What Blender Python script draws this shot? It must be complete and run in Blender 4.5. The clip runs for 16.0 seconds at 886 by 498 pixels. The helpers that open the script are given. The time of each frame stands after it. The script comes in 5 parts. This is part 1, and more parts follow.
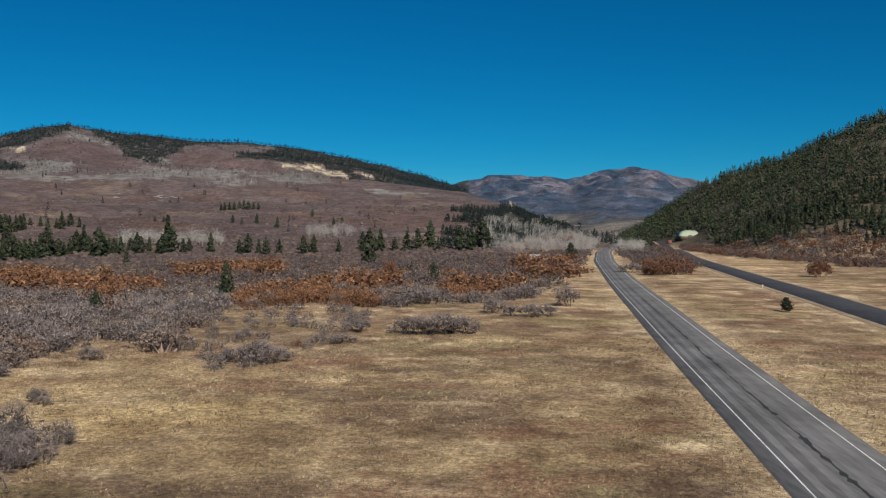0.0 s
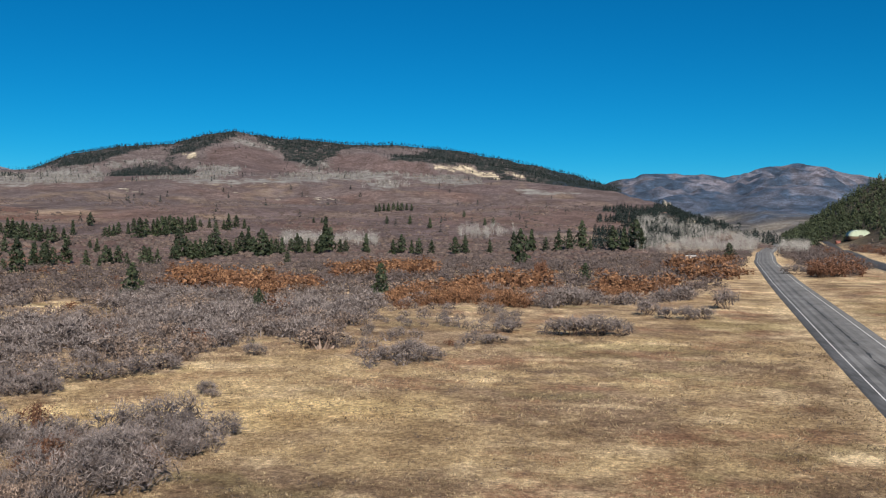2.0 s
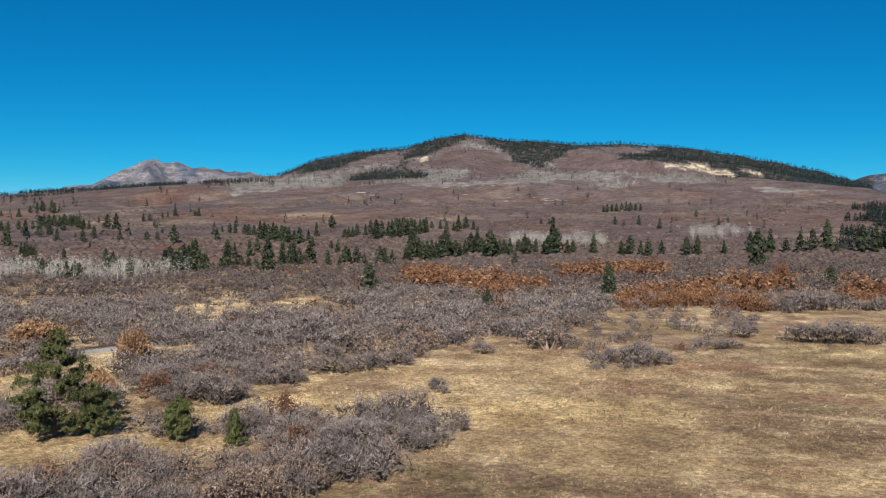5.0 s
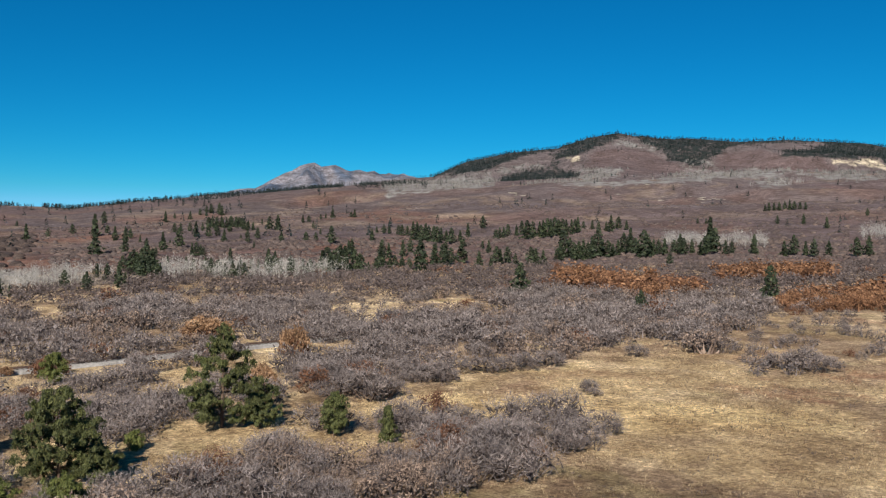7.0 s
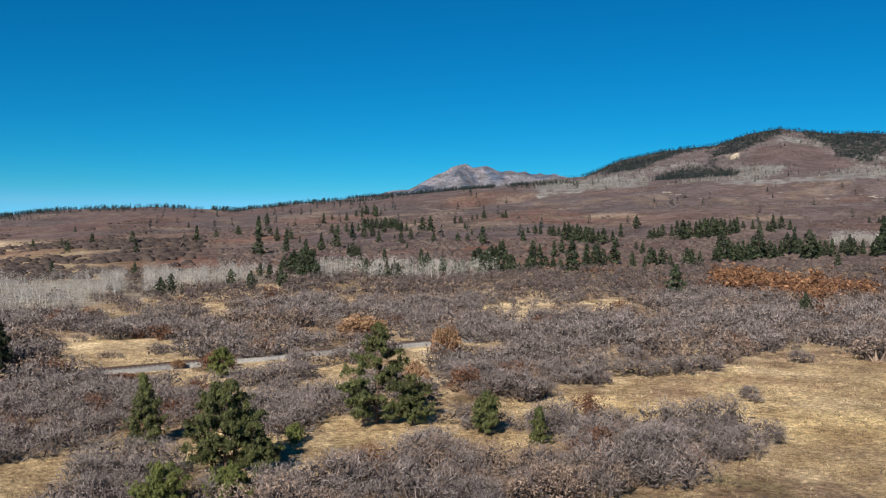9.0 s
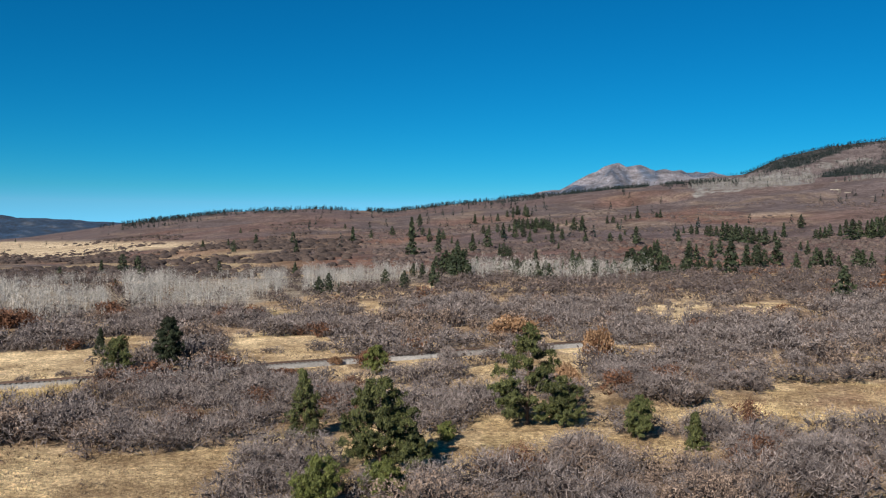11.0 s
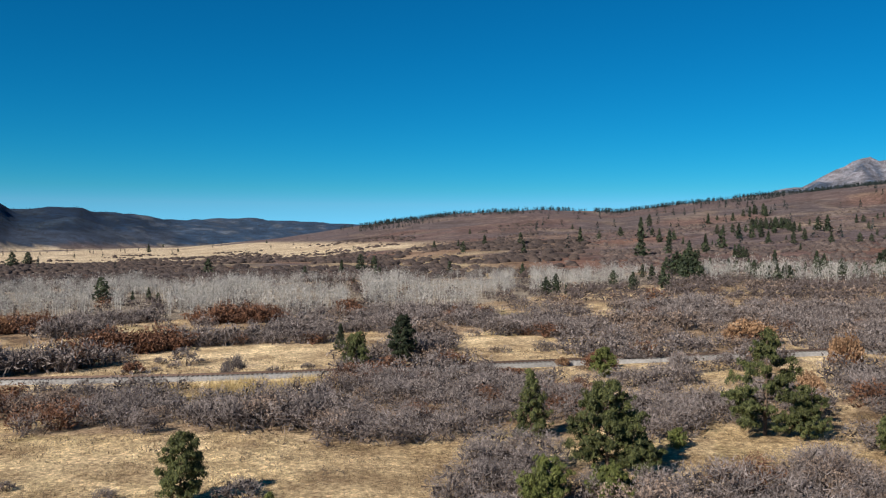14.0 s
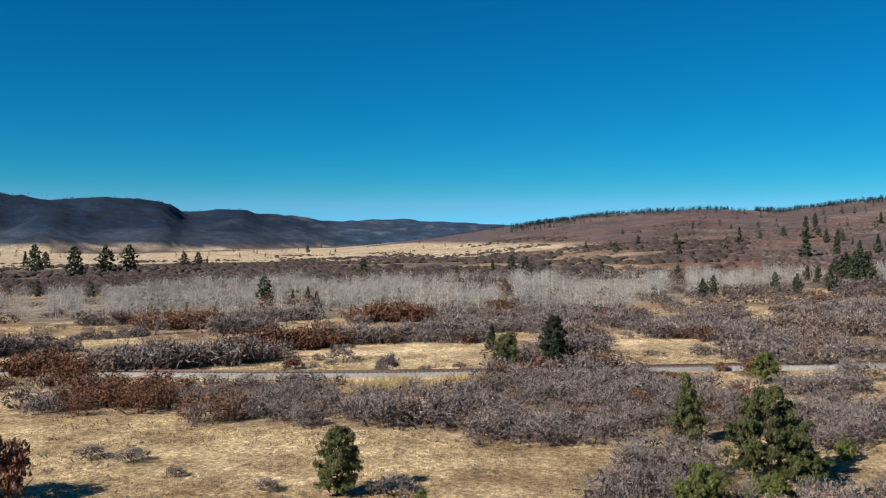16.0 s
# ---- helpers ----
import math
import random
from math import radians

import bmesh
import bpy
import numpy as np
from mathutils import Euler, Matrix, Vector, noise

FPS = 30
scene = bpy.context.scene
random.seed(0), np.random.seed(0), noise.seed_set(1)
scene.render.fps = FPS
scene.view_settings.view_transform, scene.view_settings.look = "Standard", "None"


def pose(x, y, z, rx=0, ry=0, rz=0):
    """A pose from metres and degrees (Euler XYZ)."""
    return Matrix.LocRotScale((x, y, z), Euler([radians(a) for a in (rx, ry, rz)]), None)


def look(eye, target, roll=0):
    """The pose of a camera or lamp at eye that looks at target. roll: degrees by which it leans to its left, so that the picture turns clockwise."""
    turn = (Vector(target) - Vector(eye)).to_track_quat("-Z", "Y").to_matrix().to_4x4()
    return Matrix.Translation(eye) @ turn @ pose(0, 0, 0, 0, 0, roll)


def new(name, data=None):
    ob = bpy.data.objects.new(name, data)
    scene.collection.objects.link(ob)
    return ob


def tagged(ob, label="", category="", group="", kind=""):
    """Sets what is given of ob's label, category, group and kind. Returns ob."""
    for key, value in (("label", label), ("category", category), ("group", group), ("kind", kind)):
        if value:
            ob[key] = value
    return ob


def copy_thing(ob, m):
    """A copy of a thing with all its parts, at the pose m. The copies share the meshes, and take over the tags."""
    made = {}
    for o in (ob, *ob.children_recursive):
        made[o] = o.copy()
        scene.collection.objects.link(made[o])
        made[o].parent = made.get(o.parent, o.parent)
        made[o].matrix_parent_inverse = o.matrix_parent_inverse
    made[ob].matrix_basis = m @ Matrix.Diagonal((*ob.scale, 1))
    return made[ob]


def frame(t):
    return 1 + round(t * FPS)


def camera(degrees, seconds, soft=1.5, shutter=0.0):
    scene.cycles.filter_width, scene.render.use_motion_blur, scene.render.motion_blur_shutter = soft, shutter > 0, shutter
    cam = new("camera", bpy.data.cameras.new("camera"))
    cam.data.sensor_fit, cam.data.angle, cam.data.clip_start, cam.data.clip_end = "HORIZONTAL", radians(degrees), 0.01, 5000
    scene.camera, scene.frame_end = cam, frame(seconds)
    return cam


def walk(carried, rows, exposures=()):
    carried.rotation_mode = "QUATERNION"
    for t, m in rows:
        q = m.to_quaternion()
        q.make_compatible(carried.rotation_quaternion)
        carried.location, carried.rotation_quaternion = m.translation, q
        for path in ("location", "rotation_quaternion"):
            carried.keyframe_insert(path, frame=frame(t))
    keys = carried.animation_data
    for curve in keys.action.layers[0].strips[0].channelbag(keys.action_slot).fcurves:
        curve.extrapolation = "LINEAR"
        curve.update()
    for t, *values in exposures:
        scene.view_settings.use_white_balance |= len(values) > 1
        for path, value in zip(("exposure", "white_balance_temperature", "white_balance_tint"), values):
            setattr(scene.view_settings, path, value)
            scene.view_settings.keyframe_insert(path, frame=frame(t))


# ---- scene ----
# The camera hovers 19 m over the meadow and turns evenly to its left.
EYE = 19.0
cam = camera(51.5, 16.0, soft=1.2)
walk(cam, [(t / 2, pose(0, 0, EYE, 90 - 0.321, -0.191, 4.7 * t / 2 + 0.02)) for t in range(33)],
     [(0.0, 0.06), (0.5, 0.24), (1.0, 0.40), (2.0, 0.47), (16.0, 0.49)])

# ---- sky and sun ----
SUN_BEARING, SUN_HEIGHT = 202.0, 33.0      # degrees to the left of the first view, degrees above the horizon
SKY_RED, SKY_GREEN = (1.5, 4.15), 0.765
world = bpy.data.worlds.new("sky")
scene.world = world
world.use_nodes = True
wn = world.node_tree.nodes
sky = wn.new("ShaderNodeTexSky")
sky.sky_type = "NISHITA"
sky.sun_disc = False
sky.sun_elevation = radians(SUN_HEIGHT)
sky.sun_rotation = radians(-SUN_BEARING)
sky.altitude = 2500
sky.air_density, sky.dust_density, sky.ozone_density = 1.0, 0.0, 3.0
# Thin dry air: overhead the sky loses its red almost wholly, at the horizon it pales.
wl = world.node_tree.links
bands, merge = wn.new("ShaderNodeSeparateColor"), wn.new("ShaderNodeCombineColor")
wl.new(sky.outputs[0], bands.inputs[0])


def sky_math(kind, a, b_):
    node = wn.new("ShaderNodeMath")
    node.operation = kind
    for socket, v in zip(node.inputs, (a, b_)):
        if isinstance(v, float):
            socket.default_value = v
        else:
            wl.new(v, socket)
    return node.outputs[0]


paleness = sky_math("DIVIDE", bands.outputs[0], bands.outputs[2])
red = sky_math("MULTIPLY", sky_math("MULTIPLY", bands.outputs[0], sky_math("POWER", paleness, SKY_RED[1])), SKY_RED[0])
green = sky_math("MULTIPLY", sky_math("MULTIPLY", bands.outputs[1], sky_math("POWER", paleness, 0.3)), SKY_GREEN)
blue = sky_math("MAXIMUM", sky_math("MULTIPLY", bands.outputs[2], 0.80), sky_math("MULTIPLY", green, 1.52))
wl.new(sky_math("MINIMUM", red, sky_math("MULTIPLY", green, 0.28)), merge.inputs[0])
wl.new(green, merge.inputs[1])
wl.new(blue, merge.inputs[2])
wl.new(merge.outputs[0], wn["Background"].inputs[0])
wn["Background"].inputs[1].default_value = 0.072
sun = new("sun", bpy.data.lights.new("sun", "SUN"))
sun.data.energy, sun.data.angle, sun.data.color = 5.0, radians(0.53), (1.0, 0.92, 0.80)
_b, _e = radians(SUN_BEARING), radians(SUN_HEIGHT)
sun.matrix_basis = look(Vector((-math.sin(_b) * math.cos(_e), math.cos(_b) * math.cos(_e), math.sin(_e))) * 100, (0, 0, 0))

# ---- terrain ----
rng = np.random.default_rng(7)
LATTICE = rng.random((256, 256))


def vnoise(x, y):
    """Smooth value noise in 0..1 on a lattice of step 1."""
    xi, yi = np.floor(x).astype(np.int64), np.floor(y).astype(np.int64)
    u, v = x - xi, y - yi
    u, v = u * u * (3 - 2 * u), v * v * (3 - 2 * v)
    a, b = LATTICE[xi & 255, yi & 255], LATTICE[(xi + 1) & 255, yi & 255]
    c, d = LATTICE[xi & 255, (yi + 1) & 255], LATTICE[(xi + 1) & 255, (yi + 1) & 255]
    return (a * (1 - u) + b * u) * (1 - v) + (c * (1 - u) + d * u) * v


def fbm(x, y, step, octaves=4, gain=0.5):
    total, size, amount = 0.0, 1.0, 0.0
    for o in range(octaves):
        total = total + size * vnoise(x / step * 2 ** o + 17.3 * o, y / step * 2 ** o + 9.1 * o)
        amount += size
        size *= gain
    return total / amount


def bearing_of(x, y):
    return np.degrees(np.arctan2(-x, y))


def smooth(a, b, v):
    s = np.clip((v - a) / (b - a), 0, 1)
    return s * s * (3 - 2 * s)


# Hills by their crests: bearing, distance of the foot, distance of the crest, angle under which the crest rises.
OAK_SLOPE = [(-13, 700, 900, -0.6), (-9, 650, 820, 0.3), (-7.6, 600, 850, 1.0), (-5.8, 540, 920, 1.6), (-4, 500, 1000, 2.4), (-1, 450, 1250, 3.2),
             (5, 440, 1400, 3.9), (12, 430, 1450, 4.25), (22, 420, 1450, 4.15), (30, 400, 1500, 3.85), (36, 390, 1600, 3.7),
             (41, 380, 1700, 3.45), (45, 370, 1700, 3.05), (50, 370, 1700, 2.55), (55, 390, 1700, 2.0), (60, 420, 1700, 2.1),
             (65, 500, 1800, 1.85), (69.4, 620, 1900, 1.3), (72, 700, 2000, 0.95), (76, 900, 2200, 0.3), (82, 1000, 2300, -0.3)]
MOUNTAIN = [(-6, 1000, 2000, 0.5), (-3, 1000, 2150, 2.6), (-1, 1000, 2300, 3.55), (1, 1000, 2350, 4.2), (3.7, 1000, 2400, 4.9), (6.5, 1000, 2450, 5.45),
            (9.9, 1000, 2500, 6.0), (12.4, 1000, 2500, 6.2), (16.6, 1000, 2500, 6.2), (19.8, 1000, 2450, 6.35), (22.2, 1000, 2400, 6.72), (24, 1000, 2400, 6.45), (25.8, 1000, 2500, 5.85),
            (28.8, 1000, 2500, 5.6), (31.4, 1000, 2500, 5.1), (33.6, 1000, 2500, 4.2), (37, 1000, 2500, 3.95), (42, 1000, 2500, 3.35), (46, 1000, 2500, 2.5)]
FOREST_HILL = [(-120, 700, 1500, 2.0), (-80, 420, 1000, 6.0), (-45, 360, 900, 8.5), (-32, 470, 960, 8.4), (-25.7, 500, 980, 7.35), (-23.1, 500, 990, 6.35),
               (-20.7, 520, 1000, 5.15), (-18.5, 580, 1040, 4.45), (-17.3, 620, 1060, 4.2), (-15.2, 690, 1100, 3.2), (-13.7, 730, 1120, 2.2),
               (-12.3, 770, 1140, 1.2), (-10.8, 800, 1140, 0.2)]
EAST_RANGE = [(-26, 1500, 4300, 2.0), (-16, 1000, 4300, 3.6), (-14.8, 900, 4300, 3.8), (-13, 900, 4300, 4.3), (-11.3, 900, 4300, 4.55), (-9.6, 900, 4300, 4.25),
              (-7.6, 900, 4300, 3.85), (-6.2, 900, 4300, 4.0), (-3, 900, 4300, 4.1), (-0.9, 1200, 4300, 3.7), (3, 1500, 4300, 3.0), (10, 1500, 4300, 2.0)]
WEST_PEAK = [(33, 3200, 4500, 3.6), (35.5, 3200, 4500, 4.15), (36.6, 3200, 4500, 4.2), (37.5, 3200, 4500, 4.35), (38.7, 3200, 4500, 4.5), (39.9, 3200, 4500, 4.7),
             (41.1, 3200, 4500, 4.85), (42.2, 3200, 4500, 4.3), (43.5, 3200, 4500, 3.7), (46, 3200, 4500, 3.0), (52, 3200, 4500, 2.2), (56, 3200, 4500, 1.5)]
MESA = [(60, 3000, 4100, 0.4), (70, 3000, 4100, 1.0), (72.2, 3000, 4100, 1.15), (76, 3000, 4100, 1.35), (79.6, 3000, 4100, 1.5), (82, 2900, 4000, 1.25),
        (84.4, 2800, 3900, 1.55), (87.8, 2600, 3700, 1.9), (90.8, 2500, 3700, 1.85), (92.1, 2400, 3500, 2.2), (93.4, 2400, 3400, 2.35), (98.6, 2300, 3300, 2.5),
        (101, 2300, 3300, 2.6), (120, 2300, 3300, 2.4), (179, 2300, 3300, 2.0)]
MESA_BACK = [(-180, 2300, 3300, 2.0), (-120, 2300, 3300, 2.0), (-90, 2000, 3300, 1.0)]


# The ways through the meadow, by their centre lines: x at each y.
ROAD = [(-2000, -180), (-300, -20), (0, 21.8), (66, 29.2), (112, 34.4), (149, 38.8), (240, 50.2), (340, 63.5), (447, 78), (509, 89), (590, 102.5), (728, 131), (983, 185), (1200, 240)]
RAIL = [(-400, -420), (-60, -166), (-29, -151), (-4, -139), (11, -130.5), (36, -121), (58, -116), (89, -106), (107, -100.5), (135, -93), (170, -88), (240, -84)]
LANE = [(-60, 48), (100, 74), (162, 84), (192, 88), (223, 93), (272, 100), (313, 106), (418, 120), (483, 130), (560, 146), (713, 177), (800, 188), (840, 193)]


def along(table, y):
    t = np.array(table, float)
    return sum(np.interp(y + d, t[:, 0], t[:, 1]) for d in (-16, -8, 0, 8, 16)) / 5


def road_x(y):
    return along(ROAD, y)


def rail_x(y):
    return along(RAIL, y) + 2000.0 * (np.asarray(y) > 238)


def lane_x(y):
    return along(LANE, y) + 2000.0 * (np.asarray(y) > 815)


def crest(table, b):
    t = np.array(table, float)
    inside = smooth(t[0, 0] - 3, t[0, 0], b) * (1 - smooth(t[-1, 0], t[-1, 0] + 3, b))
    foot, dist, up = (np.interp(b, t[:, 0], t[:, k]) for k in (1, 2, 3))
    return foot, dist, EYE + dist * np.tan(np.radians(up)), inside


def flat(x, y):
    """The valley floor: it rises to the north and levels out, later along the highway than under the slopes."""
    low = 450 * np.tanh(np.maximum(y, -150) / 450 * 1.15) / 1.05
    high = np.where(y < 300, low, 276.4 + 420 * np.tanh((y - 300) / 420))
    w = smooth(-75, -20, x - road_x(y))
    return 0.026 * (low * (1 - w) + high * w)


def hill(table, x, y, r, b, power, back, rough, step):
    """Height of a hill over the plain: it climbs from its foot to its crest and falls behind it."""
    foot, dist, top, inside = crest(table, b)
    z0 = flat(x, y)
    s = np.clip((r - foot) / (dist - foot), 0, 1)
    up = (top - z0) * s ** power
    gully = np.abs(fbm(x, y, step, 4) - 0.5) * 2
    up = up * (1 + rough * (0.35 - gully) * np.minimum(1, 3 * (1 - s) + 0.25))
    return (up - back * np.maximum(0, r - dist)) * inside


def terrain(x, y):
    x, y = np.asarray(x, float), np.asarray(y, float)
    r, b = np.hypot(x, y) + 1e-6, bearing_of(x, y)
    z = flat(x, y)
    rise = np.maximum.reduce([
        hill(OAK_SLOPE, x, y, r, b, 1.25, 0.04, 0.30, 190.0),
        hill(MOUNTAIN, x, y, r, b, 1.25, 0.25, 0.22, 380.0),
        hill(FOREST_HILL, x, y, r, b, 1.15, 0.25, 0.16, 220.0),
        hill(EAST_RANGE, x, y, r, b, 1.9, 0.3, 0.8, 260.0),
        hill(WEST_PEAK, x, y, r, b, 1.0, 0.3, 0.7, 240.0),
        hill(MESA, x, y, r, b, 0.75, 0.2, 0.8, 240.0),
        hill(MESA_BACK, x, y, r, b, 0.8, 0.2, 0.25, 420.0), np.zeros_like(r)])
    way = np.minimum(np.minimum(np.abs(x - road_x(y)), np.abs(x - rail_x(y))), np.abs(x - lane_x(y)))
    near = smooth(5, 26, way) * 0.5 * (fbm(x, y, 38.0, 3) - 0.5) * smooth(20, 60, r) + smooth(5, 26, way) * 2.2 * (fbm(x, y, 160.0, 3) - 0.5) * smooth(130, 320, r)
    return z + near + rise


# ---- materials ----
def material(name, rough=0.85, metal=0.0):
    m = bpy.data.materials.new(name)
    m.use_nodes = True
    b = m.node_tree.nodes["Principled BSDF"]
    b.inputs["Roughness"].default_value = rough
    b.inputs["Metallic"].default_value = metal
    b.inputs["Specular IOR Level"].default_value = 0.25
    return m, m.node_tree.nodes, m.node_tree.links, b


def ramp(nodes, links, source, stops):
    r = nodes.new("ShaderNodeValToRGB")
    while len(r.color_ramp.elements) < len(stops):
        r.color_ramp.elements.new(0.5)
    for e, (p, c) in zip(r.color_ramp.elements, stops):
        e.position, e.color = p, (*c, 1)
    links.new(source, r.inputs[0])
    return r.outputs[0]


def noise_of(nodes, links, scale, detail=4.0, stretch=(1, 1, 1), rough=0.6):
    geo = nodes.new("ShaderNodeNewGeometry")
    mp = nodes.new("ShaderNodeMapping")
    mp.inputs["Scale"].default_value = stretch
    links.new(geo.outputs["Position"], mp.inputs[0])
    n = nodes.new("ShaderNodeTexNoise")
    n.inputs["Scale"].default_value, n.inputs["Detail"].default_value, n.inputs["Roughness"].default_value = scale, detail, rough
    links.new(mp.outputs[0], n.inputs[0])
    return n.outputs[0]


def mixed(nodes, links, a, b, factor, blend="MIX"):
    m = nodes.new("ShaderNodeMix")
    m.data_type, m.blend_type = "RGBA", blend
    for socket, v in ((m.inputs[6], a), (m.inputs[7], b), (m.inputs[0], factor)):
        if hasattr(v, "links"):
            links.new(v, socket)
        else:
            socket.default_value = (*v, 1) if isinstance(v, tuple) else v
    return m.outputs[2]


def bumped(nodes, links, b, height, strength, distance):
    k = nodes.new("ShaderNodeBump")
    k.inputs["Strength"].default_value, k.inputs["Distance"].default_value = strength, distance
    links.new(height, k.inputs["Height"])
    links.new(k.outputs[0], b.inputs["Normal"])


def plant(name, stops, patch, rough=0.8, drift_step=0.22):
    """A material of leaves, twigs or blades: each piece its own tone, and slow drifts of tone from plant to plant."""
    m, n, l, b = material(name, rough)
    geo = n.new("ShaderNodeNewGeometry")
    tone = ramp(n, l, geo.outputs["Random Per Island"], stops)
    drift = ramp(n, l, noise_of(n, l, drift_step, 3), patch)
    l.new(mixed(n, l, tone, drift, 1.0, "MULTIPLY"), b.inputs["Base Color"])
    return m


def speckled(name, stops, scale, rough=0.85, bump=0.0, coarse=None, metal=0.0, stretch=(1, 1, 1)):
    m, n, l, b = material(name, rough, metal)
    fine = noise_of(n, l, scale, 6, stretch)
    colour = ramp(n, l, fine, stops)
    if coarse:
        colour = mixed(n, l, colour, ramp(n, l, noise_of(n, l, coarse, 3), [(0.3, (0.7, 0.7, 0.7)), (0.7, (1.15, 1.15, 1.15))]), 1.0, "MULTIPLY")
    l.new(colour, b.inputs["Base Color"])
    if bump:
        bumped(n, l, b, fine, bump, 0.05)
    return m


# The ground takes its kind of cover from the land (an attribute of the mesh) and its grain from noise.
ground_mat, n, l, b = material("ground_cover", 0.95)
cover = n.new("ShaderNodeAttribute")
cover.attribute_name = "cover"
grain = noise_of(n, l, 3.2, 8, rough=0.82)
streak = noise_of(n, l, 1.5, 6, (1.0, 1.0, 1.0), 0.75)
broad = noise_of(n, l, 0.028, 6, rough=0.7)
patches = noise_of(n, l, 0.17, 7, rough=0.72)
PATCH_TONES = [(0.36, (0.62, 0.57, 0.54)), (0.47, (0.90, 0.88, 0.86)), (0.53, (1.08, 1.08, 1.07)), (0.64, (1.38, 1.40, 1.40))]
# Dark grain: soil and stalks, and the shade between tussocks painted with them.
c = mixed(n, l, cover.outputs["Color"], ramp(n, l, grain, [(0.36, (0.46, 0.41, 0.37)), (0.50, (1.0, 0.98, 0.95)), (0.64, (1.62, 1.62, 1.58))]), 1.0, "MULTIPLY")
c = mixed(n, l, c, ramp(n, l, streak, [(0.40, (0.64, 0.59, 0.56)), (0.50, (0.99, 0.97, 0.95)), (0.60, (1.36, 1.36, 1.34))]), 1.0, "MULTIPLY")
c = mixed(n, l, c, ramp(n, l, patches, PATCH_TONES), 1.0, "MULTIPLY")
c = mixed(n, l, c, ramp(n, l, broad, [(0.38, (0.74, 0.70, 0.67)), (0.60, (1.20, 1.21, 1.22))]), 1.0, "MULTIPLY")
# Far crags, with blue distance haze painted into their colour.
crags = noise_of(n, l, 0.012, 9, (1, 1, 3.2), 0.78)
hazy_crags = mixed(n, l, c, ramp(n, l, crags, [(0.40, (0.30, 0.38, 0.50)), (0.49, (0.88, 0.92, 1.0)), (0.58, (1.58, 1.62, 1.74)), (0.64, (2.0, 2.02, 2.12))]), 1.0, "MULTIPLY")
c = mixed(n, l, c, hazy_crags, cover.outputs["Alpha"])
stands = n.new("ShaderNodeAttribute")
stands.attribute_name = "stands"
split = n.new("ShaderNodeSeparateColor")
l.new(stands.outputs["Color"], split.inputs[0])
tops = noise_of(n, l, 0.07, 5, rough=0.7)
# First ramp: woods, with the shade between the trees painted in.
for k, stops in enumerate(([(0.40, (0.006, 0.011, 0.011)), (0.66, (0.020, 0.028, 0.024))], [(0.36, (0.125, 0.114, 0.108)), (0.64, (0.265, 0.255, 0.240))], [(0.40, (0.20, 0.16, 0.11)), (0.62, (0.62, 0.53, 0.39))])):
    edge = n.new("ShaderNodeMath")
    edge.operation = "MULTIPLY_ADD"
    l.new(split.outputs[k], edge.inputs[0])
    edge.inputs[1].default_value = 0.35
    l.new(tops, edge.inputs[2])
    c = mixed(n, l, c, ramp(n, l, tops, stops), ramp(n, l, edge.outputs[0], [(0.68, (0, 0, 0)), (0.86, (1, 1, 1))]))
l.new(c, b.inputs["Base Color"])
bumped(n, l, b, grain, 0.9, 0.35)

asphalt = speckled("worn_asphalt", [(0.30, (0.115, 0.112, 0.11)), (0.70, (0.19, 0.187, 0.185))], 1.1, 0.9, 0.2, 0.10, stretch=(2.5, 0.25, 1))
worn_asphalt = speckled("paler_worn_asphalt", [(0.30, (0.15, 0.147, 0.145)), (0.70, (0.225, 0.222, 0.22))], 1.1, 0.9, 0.2, 0.10, stretch=(2.5, 0.25, 1))
dark_asphalt = speckled("dark_asphalt", [(0.30, (0.040, 0.042, 0.046)), (0.70, (0.075, 0.078, 0.085))], 0.9, 0.9, 0.2, 0.08)
tar = speckled("tar_seal", [(0.3, (0.03, 0.03, 0.03)), (0.7, (0.055, 0.053, 0.05))], 2.0, 0.7)
paint = speckled("worn_white_paint", [(0.30, (0.42, 0.42, 0.41)), (0.62, (0.80, 0.80, 0.78))], 1.5, 0.7)
gravel = speckled("ballast_gravel", [(0.25, (0.16, 0.15, 0.14)), (0.75, (0.36, 0.345, 0.33))], 3.0, 0.95, 0.6, 0.15)
dirt = speckled("sandy_verge", [(0.25, (0.26, 0.19, 0.12)), (0.75, (0.46, 0.36, 0.24))], 1.4, 0.95, 0.4, 0.12)
rust = speckled("rusty_steel", [(0.3, (0.07, 0.045, 0.035)), (0.7, (0.15, 0.10, 0.08))], 4.0, 0.6, metal=0.6)
tie_wood = speckled("weathered_tie", [(0.3, (0.06, 0.05, 0.04)), (0.7, (0.14, 0.12, 0.10))], 3.0, 0.9)
bark = speckled("pine_bark", [(0.3, (0.06, 0.042, 0.032)), (0.7, (0.17, 0.12, 0.09))], 6.0, 0.95, 0.6)
roof_green = speckled("pale_green_metal", [(0.3, (0.30, 0.36, 0.27)), (0.7, (0.42, 0.48, 0.38))], 0.5, 0.5)
wall_dark = speckled("brown_boards", [(0.3, (0.10, 0.07, 0.05)), (0.7, (0.2, 0.14, 0.10))], 1.5, 0.9, stretch=(6, 6, 0.4))
red_paint = speckled("red_boards", [(0.3, (0.22, 0.08, 0.06)), (0.7, (0.33, 0.13, 0.10))], 1.5, 0.8)
rock_pale = speckled("pale_sandstone", [(0.3, (0.30, 0.27, 0.22)), (0.7, (0.46, 0.42, 0.35))], 0.35, 0.95, 0.5, 0.08)

